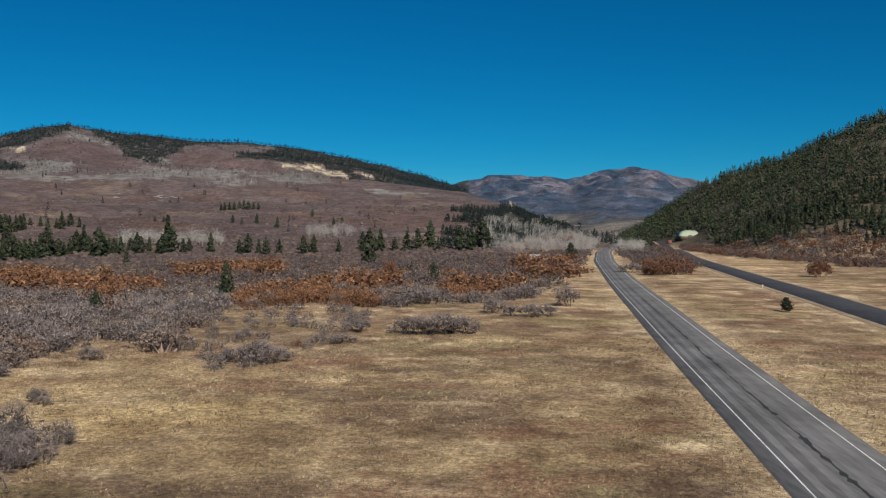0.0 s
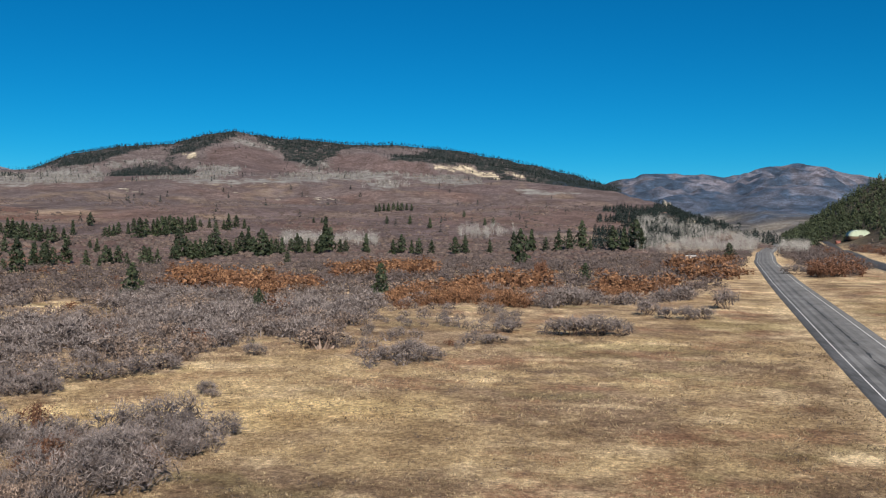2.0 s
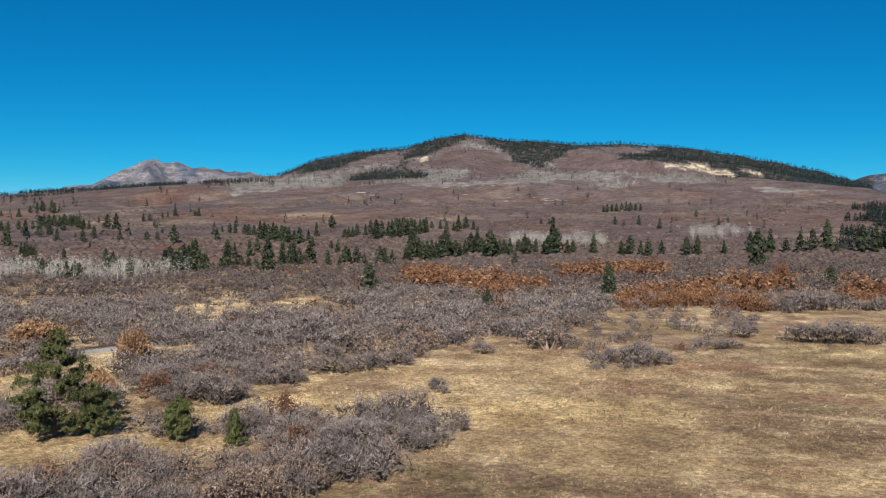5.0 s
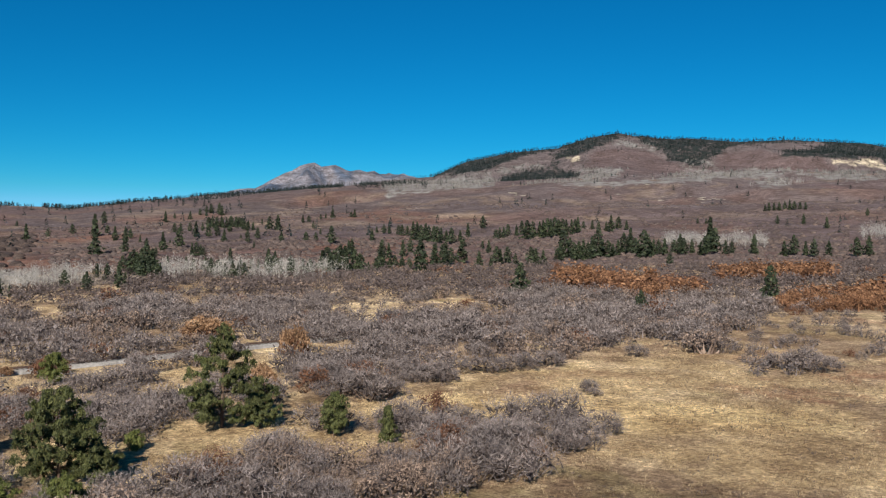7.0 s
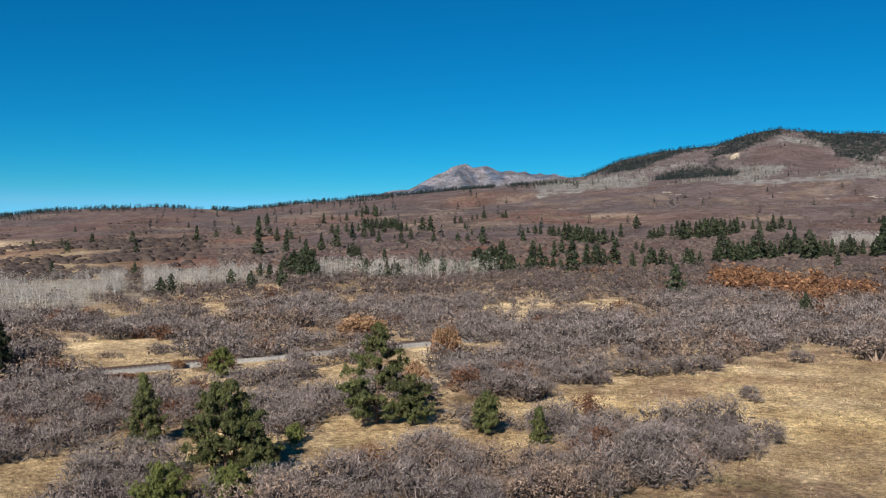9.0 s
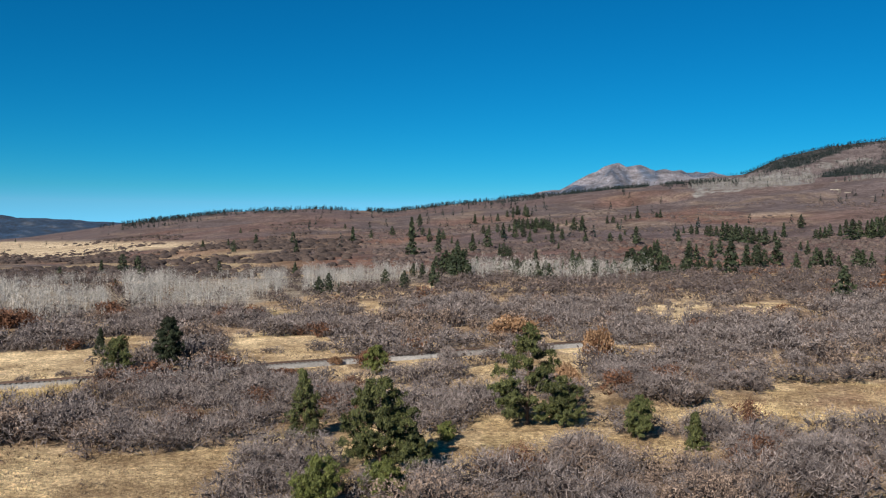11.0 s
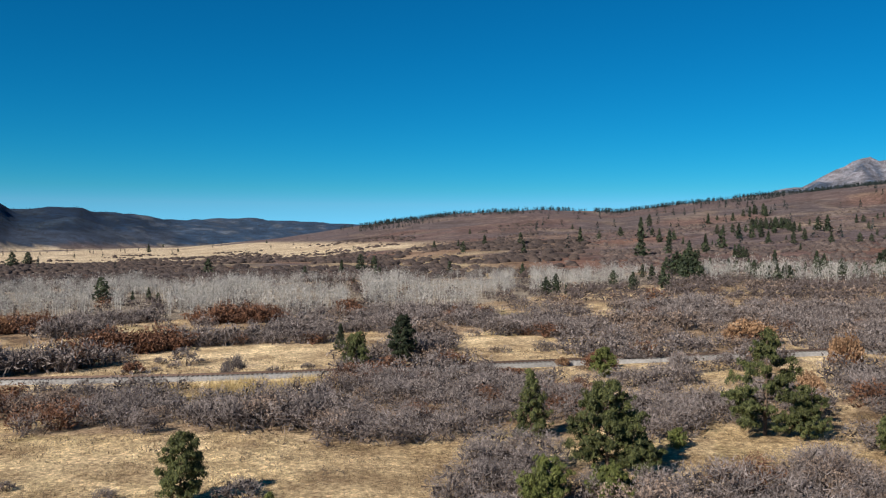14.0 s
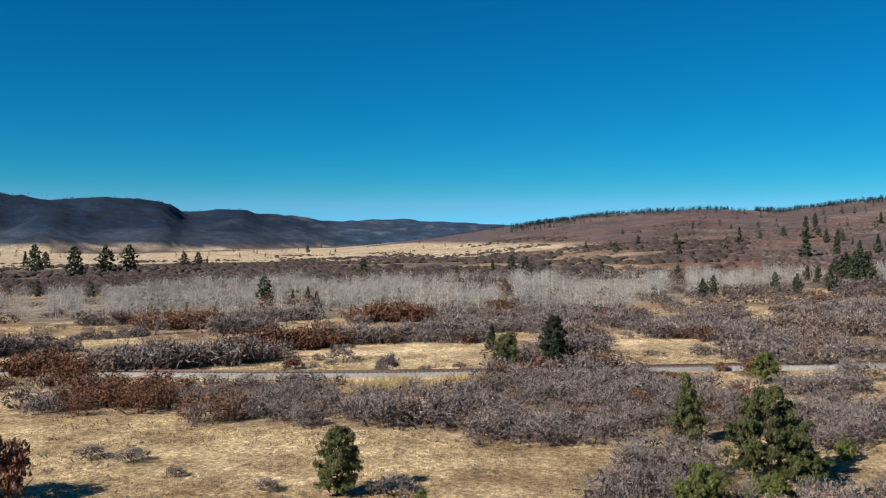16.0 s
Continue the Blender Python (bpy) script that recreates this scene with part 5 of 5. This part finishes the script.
SLOPE_TREES += [(-300, 265, 5.4), (-302, 271, 4.5), (-269, 250, 6.3), (-268, 253, 5.7), (-250, 243, 6.0), (-240, 236, 5.2), (-276, 279, 4.3), (-276, 289, 7.9), (-253, 268, 6.8), (-305, 324, 4.4), (-248, 272, 6.8), (-247, 273, 5.7), (-245, 276, 5.4), (-243, 278, 5.5), (-246, 289, 8.4), (-245, 291, 9.4), (-244, 292, 7.7), (-242, 295, 9.9), (-247, 305, 9.6), (-286, 356, 7.9), (-244, 308, 8.2), (-243, 310, 6.8), (-571, 528, 6.7), (-563, 525, 8.1), (-560, 527, 7.6), (-559, 531, 7.6), (-548, 526, 7.5), (-547, 530, 8.0), (-545, 533, 7.0), (-524, 519, 7.3), (-504, 506, 6.2), (-787, 732, 9.3), (-798, 735, 8.0), (-242, 324, 9.5), (-230, 323, 5.4), (-230, 348, 9.0), (-227, 351, 9.0)]
q = np.random.default_rng(21)
spots = SINGLE + SLOPE_TREES
used = set()
for k, (x, y, h) in enumerate(spots):
    h = h * (1.0 if k < 22 else 1.15)
    wide = 1.4 if k in (4, 8, 15, 16, 17, 18, 19, 20) else 1.15 if k < 22 else 1.0 + 0.25 * q.random()
    make = MAKES[(3, 5)[k % 2] if k < 22 and k not in (1, 11, 13) else (k * 5 + k // 7) % 6]
    if make.name not in used:
        used.add(make.name)
        stand(make, x, y, 50 * k, h / 10)
    else:
        copy_thing(make, pose(x, y, float(terrain(x, y)) - 0.2, 0, 0, 50 * k) @ Matrix.Diagonal((wide * h / 10 * (0.85 + 0.3 * q.random()), wide * h / 10 * (0.85 + 0.3 * q.random()), h / 10, 1)) @ Matrix.Diagonal((*(1 / s for s in make.scale), 1)))


# ---- far woods ----
def scatter(n_, b0, b1, d0, d1, seed):
    q_ = np.random.default_rng(seed)
    b_ = np.radians(q_.uniform(b0, b1, n_))
    d = np.sqrt(q_.uniform(d0 ** 2, d1 ** 2, n_))
    return -d * np.sin(b_), d * np.cos(b_)


close_firs = [fir_shape(s, 110, 0.20, s == 4) for s in range(6)]
far_firs = [fir_shape(s + 20, 16, 0.25) for s in range(5)]
# the wooded hill beside the highway
x, y = scatter(9000, -32, -10.8, 460, 1200, 61)
b_, d = bearing_of(x, y), np.hypot(x, y)
line = np.interp(b_, [-40, -26, -20, -17, -15, -12], [480, 530, 560, 630, 690, 780])
k = (d > line + 110 * np.clip(fbm(x, y, 34.0, 3) - 0.25, 0, 1)) & (fbm(x, y, 30.0, 4, 0.65) > 0.43 - 0.07 * (d > 620)) & ((ways_off(x, y) > 2) | (y > 800)) & ~((np.abs(b_ + 15) < 1.0) & (d < 775))
x, y, d = x[k], y[k], d[k]
h = 4.2 + 6.8 * np.random.default_rng(62).random(len(x)) ** 1.4
c = d < 700
v, f = planted(close_firs, x[c], y[c], h[c], 63)
stuff("hillside_forest", v, f, forest_needles, "dense dark green pine forest on a steep hillside", "forest")
v, f = planted(far_firs, x[~c], y[~c], h[~c], 64)
stuff("hillside_forest", v, f, forest_needles, "dense dark green pine forest on a steep hillside", "forest")
# woods along the mountain's top and gullies
x, y = scatter(34000, -4, 46, 1450, 2540, 65)
b_, e = bearing_of(x, y), rise_of(x, y)
k = 0.80 * wooded(b_, e, x, y) + 0.016 + 0.06 * cover_in(b_, e, ASPEN_BANDS, x, y, 0.5) > np.random.default_rng(66).random(len(x))
v, f = planted([fir_shape(s + 30, 14, 0.27, s % 2 == 1) for s in range(6)], x[k], y[k], 3.4 + 4.4 * np.random.default_rng(67).random(k.sum()), 68)
stuff("mountain_forest", v, f, shaded_far_needles, "dark conifer forest along the mountain's top", "forest")
# firs along the low ridges and on the shoulder above the valley
pieces = []
ridge_shapes = [fir_shape(s + 40, 16, 0.32, s % 2 == 0) for s in range(5)]
for n_, b0, b1, d0, d1, seed, hh in [(420, 44, 56.5, 1560, 1740, 73, 6), (240, 59, 69.5, 1640, 1860, 74, 6),
                                     (90, 36, 44, 1600, 1900, 75, 8), (160, -12.5, -8, 800, 1500, 76, 10), (150, 0, 60, 600, 1500, 77, 8), (420, 64, 71, 1500, 1900, 80, 6),
                                     (4200, 80, 110, 2700, 4000, 78, 5), (90, 66, 104, 600, 2300, 79, 7)]:
    x, y = scatter(n_, b0, b1, d0, d1, seed)
    pieces.append(planted(far_firs, x, y, hh * (0.6 + 0.7 * np.random.default_rng(seed).random(n_)), seed))
for n_, b0, b1, hh, seed in ((1100, 43, 57, 6.2, 111), (760, 58, 70, 6.6, 112), (60, 57, 59, 5, 113), (160, 70, 73, 6, 114), (1100, 34, 44, 6, 115)):
    b_ = np.random.default_rng(seed).uniform(b0, b1, n_)
    d = crest(OAK_SLOPE, b_)[1] + np.random.default_rng(seed + 50).uniform(0, 1, n_) ** 0.6 * 235 - 210
    k = (fbm(b_ * 40, d * 0.3, 36.0, 3) + 0.5 * (fbm(b_ * 90, d, 20.0, 2) - 0.5)) > np.where((b_ > 43) & (b_ < 50), 0.42, np.where(b_ < 43, 0.40, 0.53))
    x, y = -d[k] * np.sin(np.radians(b_[k])), d[k] * np.cos(np.radians(b_[k]))
    pieces.append(planted(ridge_shapes, x, y, hh * (0.35 + 1.0 * np.random.default_rng(seed).random(k.sum())), seed))
x, y = scatter(5200, -10, 0.5, 560, 1000, 72)
k = inside(bearing_of(x, y), rise_of(x, y), SPUR) & (fbm(x, y, 35.0, 3) > np.interp(bearing_of(x, y), [-4.5, -2.5, 0], [0.34, 0.46, 0.56]))
pieces.append(planted(far_firs, x[k], y[k], 3.4 + 3.6 * np.random.default_rng(73).random(k.sum()), 73))
v, f = joined(pieces)
stuff("ridge_firs", v, f, shaded_far_needles, "scattered dark conifers along brown ridges", "forest")

# scrub on the far slopes
def mound_shape(seed):
    """A far shrub: a lumpy mound of close twigs with a few sprays breaking its outline, about 2.3 in radius."""
    q_ = np.random.default_rng(seed)
    rings = [(1.0, -0.2), (0.98, 0.65), (0.55, 1.25)]
    v = [(2.3 * a * math.cos(math.tau * (j + 0.5 * k_) / 6) * q_.uniform(0.72, 1.2), 2.3 * a * math.sin(math.tau * (j + 0.5 * k_) / 6) * q_.uniform(0.72, 1.2), z_ * q_.uniform(0.75, 1.2))
         for k_, (a, z_) in enumerate(rings) for j in range(6)] + [(0, 0, 1.5)]
    f = []
    for k_ in range(2):
        for j in range(6):
            a, b_ = 6 * k_ + j, 6 * k_ + (j + 1) % 6
            f += [(a, b_, a + 6), (b_, b_ + 6, a + 6)]
    f += [(12 + j, 12 + (j + 1) % 6, 18) for j in range(6)]
    v, f = np.array(v), np.array(f)
    tips = v[q_.integers(6, 19, 7)] * (0.9, 0.9, 0.9)
    return joined([(v, f), blades(tips, unit(tips * (0.35, 0.35, 0.2) + (0, 0, 1.0)), 0.62, 0.26, q_)])


clump = [mound_shape(500 + s) for s in range(8)]
x, y = scatter(6600, -12, 106, 400, 1000, 81)
b_, d = bearing_of(x, y), np.hypot(x, y)
k = (d > np.interp(b_, [-13, -7, 0, 30, 45, 55, 65, 72, 80, 106], [700, 640, 470, 420, 380, 390, 450, 450, 440, 440])) & (fbm(x, y, 60.0, 3) > 0.42 + 0.14 * smooth(58, 66, b_)) & (d < np.interp(b_, [-1, 2, 36, 44, 64, 72, 106], [1600, 1250, 1250, 1900, 1900, 1150, 1150])) & ~inside(x, y, ASPENS)
v, f = planted(clump, x[k], y[k], 0.42 + 0.5 * np.random.default_rng(82).random(k.sum()), 83)
stuff("slope_scrub", v, f, mound_mass, "brown leafless oak scrub covering the hillsides", "scrub")

x, y = scatter(5200, -3, 56, 385, 600, 88)
k = (fbm(x, y, 30.0, 3) > 0.40) & ~inside(x, y, ASPENS) & (ways_off(x, y) > 3)
v, f = planted(clump, x[k], y[k], 0.42 + 0.55 * np.random.default_rng(89).random(k.sum()), 90)
stuff("slope_scrub", v, f, mound_mass, "grey leafless oak scrub at the foot of the slope", "scrub")

q = np.random.default_rng(84)
x, y = scatter(8500, 60, 106, 430, 1180, 85)
x2, y2 = scatter(5600, 57, 106, 385, 800, 87)
x, y = np.concatenate([x, x2]), np.concatenate([y, y2])
k = (fbm(x, y, 55.0, 4, 0.6) > np.interp(np.hypot(x, y), [420, 700, 1000], [0.49, 0.50, 0.58])) & ~inside(x, y, ASPENS) & (np.random.default_rng(183).random(len(x)) < 0.72)
v, f = planted(clump, x[k], y[k], (0.55 + 0.75 * q.random(k.sum())) * (1 + 0.25 * (np.hypot(x[k], y[k]) < 800)), 86)
q = np.random.default_rng(86)
b_, d = q.uniform(86, 104, 1100), q.uniform(400, 560, 1100)
near_, thick = (v, f), fbm(b_ * 30, d, 40.0, 2) > 0.44
x, y = -d * np.sin(np.radians(b_)), d * np.cos(np.radians(b_))
v, f = joined([near_, planted(clump, x[thick], y[thick], 0.9 + 0.8 * q.random(thick.sum()), 87)])
stuff("plain_scrub", v, f, plain_mass, "dark bare shrubs dotted over the edge of the plain", "scrub")


# ---- pale rocks in the slopes ----
def rock_shape(seed):
    """A low ledge of broken stone, 1 long."""
    q_ = np.random.default_rng(seed)
    v, f = [], []
    for j in range(5):
        c_ = np.array((-0.4 + 0.2 * j, 0.05 * q_.normal(), 0.0))
        s_ = np.array((0.13, 0.10, 0.05)) * (0.6 + 0.8 * q_.random(3))
        o = len(v)
        v += [c_ + s_ * (a, b_, c2) * (0.75 + 0.5 * q_.random(3)) for a in (-1, 1) for b_ in (-1, 1) for c2 in (-0.5, 1)]
        for k_ in ((0, 1, 3, 2), (4, 6, 7, 5), (0, 4, 5, 1), (2, 3, 7, 6), (1, 5, 7, 3)):
            f += [(o + k_[0], o + k_[1], o + k_[2]), (o + k_[0], o + k_[2], o + k_[3])]
    return np.array(v), np.array(f)


ledges = [rock_shape(s) for s in range(6)]
pieces = []
for n_, b0, b1, d0, d1, seed, size in ((16, 14.5, 23.5, 1000, 1200, 120, 5), (3, 27.6, 28.8, 1060, 1120, 121, 8), (9, 15.5, 17.5, 1000, 1050, 122, 5)):
    x, y = scatter(n_, b0, b1, d0, d1, seed)
    pieces.append(planted(ledges, x, y, size * (0.5 + np.random.default_rng(seed).random(n_)), seed))
v, f = joined(pieces)
stuff("rock_ledges", v, f, rock_pale, "pale sandstone ledges showing in the brown slopes", "rock")


# ---- bare aspens ----
def aspen_shape(seed, twigs=64):
    """A bare aspen of height 1: white stem, steep branches, a haze of twigs."""
    q_ = np.random.default_rng(seed)
    lean = q_.normal(size=2) * 0.04
    stem = stems_of([((0, 0, -0.02), (lean[0] * 0.6, lean[1] * 0.6, 0.6), 0.0095, 0.007), ((lean[0] * 0.6, lean[1] * 0.6, 0.6), (lean[0], lean[1], 0.92), 0.007, 0.002)], q_)
    u = 0.30 + 0.62 * q_.random(12)
    a = np.stack([lean[0] * u, lean[1] * u, u], 1)
    d = unit(np.stack([q_.normal(size=12), q_.normal(size=12), 1.1 + 0 * u], 1))
    limbs = blades(a, d, 0.22 * (1.2 - u) + 0.06, 0.010, q_)
    t = a[q_.integers(0, 12, twigs)] + d[q_.integers(0, 12, twigs)] * 0.12 * q_.random((twigs, 1)) + q_.normal(size=(twigs, 3)) * (0.15, 0.15, 0.15)
    return joined([stem, limbs, blades(t, unit(q_.normal(size=(twigs, 3)) * 0.6 + (0, 0, 0.7)), 0.15, 0.018, q_)])


shapes = [aspen_shape(600 + s) for s in range(8)]
x, y = scatter(5600, 38, 106, 195, 400, 91)
k = inside(x + 14 * (fbm(x, y, 20.0, 3) - 0.5), y + 14 * (fbm(x + 90, y, 20.0, 3) - 0.5), ASPENS) & (fbm(x, y, 30.0, 3) > 0.38)
for tx, ty, _ in SINGLE + SLOPE_TREES:    # aspens in the camera's line to each pine are left out, to fit its view
    far = math.hypot(tx, ty)
    if far < 420:
        k &= ~((np.abs(bearing_of(x, y) - bearing_of(tx, ty)) < 0.5) & (np.hypot(x, y) < far + 2))
v, f, i = planted(shapes, x[k], y[k], 2.0 + 4.3 * fbm(x[k], y[k], 16.0, 2) ** 1.3 + 1.7 * (1 + 0.2 * (bearing_of(x[k], y[k]) > 72)) * np.random.default_rng(92).random(k.sum()), 93, core=12)
stuff("aspen_grove", v, f, [aspen_twigs, aspen_wood], "pale grove of leafless white-stemmed aspens", "grove", i)
pieces = []
for n_, b0, b1, d0, d1, seed in [(1300, -12.3, -2.5, 560, 790, 94), (420, -12.5, -5.5, 800, 1600, 132), (150, 4.5, 8.5, 590, 660, 95), (170, 13.5, 19.5, 530, 575, 96), (130, 11.5, 14.5, 1180, 1260, 97), (230, 39, 50, 315, 390, 98)]:
    x, y = scatter(n_, b0, b1, d0, d1, seed)
    k = (ways_off(x, y) > 3) & (fbm(x + 30, y, 26.0, 3) > 0.44)
    pieces.append(planted(shapes, x[k], y[k], 4.5 + 3 * np.random.default_rng(seed).random(k.sum()), seed))
q = np.random.default_rng(99)
spear = []
for s in range(5):
    q_ = np.random.default_rng(640 + s)
    a = q_.normal(size=(6, 3)) * (0.10, 0.10, 0.05) + (0, 0, 0.15)
    spear.append(blades(a, unit(q_.normal(size=(6, 3)) * 0.22 + (0, 0, 1)), 0.8, 0.10, q_))
x, y = scatter(9000, -1, 41, 1250, 2300, 100)
b_, d = bearing_of(x, y), np.hypot(x, y)
k = (cover_in(b_, rise_of(x, y), ASPEN_BANDS, x, y, 0.3) > 0) & (d > 1000)
v, f = planted(spear, x[k], y[k], 5 + 3 * q.random(k.sum()), 131)
stuff("aspen_grove", v, f, aspen_far, "thin grey stands of leafless aspens on the mountain", "grove")
v, f = joined(pieces)
stuff("aspen_grove", v, f, aspen_twigs, "small stands of leafless pale aspens below the hills", "grove")

# ---- barn by the wooded hill ----
barn = tagged(new("barn"), "barn with a pale green metal roof below the forest", "barn")
bx, by = 199.0, 748.0
barn.matrix_basis = pose(bx, by, float(terrain(bx, by)) - 0.2, 0, 0, 14)


def box(x0, x1, y0, y1, z0, z1):
    v = [(x, y, z) for x in (x0, x1) for y in (y0, y1) for z in (z0, z1)]
    return v, [(0, 1, 3, 2), (4, 6, 7, 5), (0, 4, 5, 1), (2, 3, 7, 6), (0, 2, 6, 4), (1, 5, 7, 3)]


part("wall", *box(-7.4, 7.4, -4, 4, -1.5, 2.4), wall_dark, barn)
arch = [(-8.0, 1.6), (-7.0, 3.6), (-5.2, 5.2), (-2.6, 6.0), (0.6, 6.3), (3.6, 6.1), (5.8, 5.1), (7.2, 3.5), (8.0, 1.6)]
rv = [(x, y, z) for y in (-4.6, 4.6) for x, z in arch] + [(x * 0.97, y, z - 0.25) for y in (-4.6, 4.6) for x, z in arch]
rf = [(k, k + 1, k + 10, k + 9) for k in range(8)] + [(k + 18, k + 27, k + 28, k + 19) for k in range(8)] + [(k, k + 18, k + 19, k + 1) for k in range(8)] + [(k + 9, k + 10, k + 28, k + 27) for k in range(8)]
part("roof", rv, rf, roof_green, barn)
gv = [(x * 0.94, y, z - 0.3) for y in (-4.2, -4.06) for x, z in arch]
part("gable", gv, [(0, k, k + 1) for k in range(1, 8)] + [(9, k + 10, k + 9) for k in range(1, 8)], roof_green, barn)
part("door", *box(-1.8, 1.8, -4.34, -4.21, -1.2, 2.2), tie_wood, barn)
shed = tagged(new("shed"), "small red shed beside the barn", "shed")
shed.matrix_basis = pose(bx - 13, by + 6, float(terrain(bx - 13, by + 6)) - 0.2, 0, 0, 10)
part("wall", *box(-1.6, 1.6, -1.2, 1.2, -0.5, 1.6), red_paint, shed)
part("roof", [(-1.9, -1.5, 1.5), (1.9, -1.5, 1.5), (1.9, 1.5, 1.5), (-1.9, 1.5, 1.5), (-1.9, 0, 2.4), (1.9, 0, 2.4)],
     [(0, 1, 5, 4), (2, 3, 4, 5)], red_paint, shed)

# ---- dry grass ----
q = np.random.default_rng(101)


def tuft_shape(seed, count=7, tall=0.34, width=0.045):
    q_ = np.random.default_rng(seed)
    a = q_.normal(size=(count, 3)) * (0.15, 0.15, 0)
    d = unit(q_.normal(size=(count, 3)) * (0.5, 0.5, 0.1) + (0, 0, 1.0))
    return blades(a, d, tall * (0.6 + 0.7 * q_.random(count)), width, q_)


shapes = [tuft_shape(700 + s, 4, 0.19, 0.085) for s in range(8)]
pieces = []
for n_, d0, d1, tall, seed in ((62000, 44, 84, 0.9, 102), (34000, 84, 150, 1.5, 106)):
    x, y = scatter(n_, -28, 104, d0, d1, seed)
    thick = fbm(x, y, 5.0, 3) + 0.5 * (fbm(x + 50, y, 1.6, 2) - 0.5)
    k = (scrub_at(x, y) < 0.3) & (ways_off(x, y) > 0.8) & (thick > 0.40)
    pieces.append(planted(shapes, x[k], y[k], tall * (0.45 + 0.8 * q.random(k.sum()) ** 1.6), seed, sink=0.02))
v, f = joined(pieces)
stuff("dry_grass", v, f, straw, "tufts of dry straw-coloured meadow grass", "grass")
low = [bush_shape(740 + s, 14, 0.05, 0.20, 0.55, 0.30, stems=0, heads=3, body=0) for s in range(6)]
x, y = scatter(9000, -28, 104, 46, 150, 107)
k = (scrub_at(x, y) < 0.1) & (ways_off(x, y) > 1.5) & (fbm(x + 80, y, 14.0, 3) + 0.6 * (fbm(x, y, 3.0, 2) - 0.5) > 0.54)
v, f = planted(low, x[k], y[k], 0.5 + 1.1 * q.random(k.sum()) ** 2, 108, sink=0.02)
stuff("low_brush", v, f, plain_oak, "low brown brush and dead stalks in the dry meadow", "brush")
shapes = [tuft_shape(720 + s, 12, 1.0, 0.06) for s in range(4)]
x, y = scatter(9000, 70, 97, 95, 130, 104)
k = inside(x, y, [(-122, 10), (-117, 40), (-108, 36), (-112, 8)]) & (fbm(x, y, 6.0, 2) > 0.35) & (ways_off(x, y) > 0.2)
v, f = planted(shapes, x[k], y[k], 0.7 + 0.6 * q.random(k.sum()), 105, sink=0.02)
stuff("yellow_grass", v, f, gold_straw, "tall yellow grass along the railway bank", "grass")

# a dead stalk in the meadow
stalk = tagged(new("dead_branch"), "dry forked dead branch standing in the meadow grass", "branch")
sx, sy = -13.6, 57.0
stalk.matrix_basis = pose(sx, sy, float(terrain(sx, sy)))
v, f = stems_of([((0, 0, -0.1), (0.12, 0, 0.9), 0.05, 0.035), ((0.12, 0, 0.9), (0.45, 0.05, 1.75), 0.035, 0.01), ((0.12, 0, 0.9), (-0.35, 0.1, 1.5), 0.03, 0.01), ((0.05, 0, 0.4), (-0.45, -0.1, 0.8), 0.025, 0.01)], q)
part("wood", v, f, bark, stalk)

# ---- small things by the roads ----
white_paint = speckled("weathered_white_paint", [(0.3, (0.55, 0.54, 0.52)), (0.7, (0.74, 0.73, 0.70))], 0.8, 0.7)
hut = tagged(new("hut"), "low whitewashed hut half hidden in the scrub", "hut")
hx, hy = 50.0, 495.0
hut.matrix_basis = pose(hx, hy, float(terrain(hx, hy)) - 0.2, 0, 0, 8)
part("wall", *box(-3.4, 3.4, -2.2, 2.2, -0.6, 1.7), white_paint, hut)
part("roof", [(-3.7, -2.6, 1.65), (3.7, -2.6, 1.65), (3.7, 2.6, 1.65), (-3.7, 2.6, 1.65), (-3.7, 0, 2.4), (3.7, 0, 2.4)],
     [(0, 1, 5, 4), (2, 3, 4, 5)], white_paint, hut)
part("door", *box(-0.5, 0.5, -2.28, -2.15, -0.4, 1.7), wall_dark, hut)
for wx in (-2.3, 2.1):
    part("window", *box(wx - 0.6, wx + 0.6, -2.27, -2.15, 0.7, 1.6), wall_dark, hut)
for k, (px, py) in enumerate(((91.7, 263.6), (96.5, 583.0))):
    mark = tagged(new("marker_post"), "short white roadside marker post in dry grass", "post", "marker posts")
    mark.matrix_basis = pose(px, py, float(terrain(px, py)) - 0.1)
    part("post", *box(-0.06, 0.06, -0.04, 0.04, 0, 1.1), white_paint, mark)
    part("plate", *box(-0.16, 0.16, -0.07, -0.045, 0.75, 1.15), white_paint, mark)
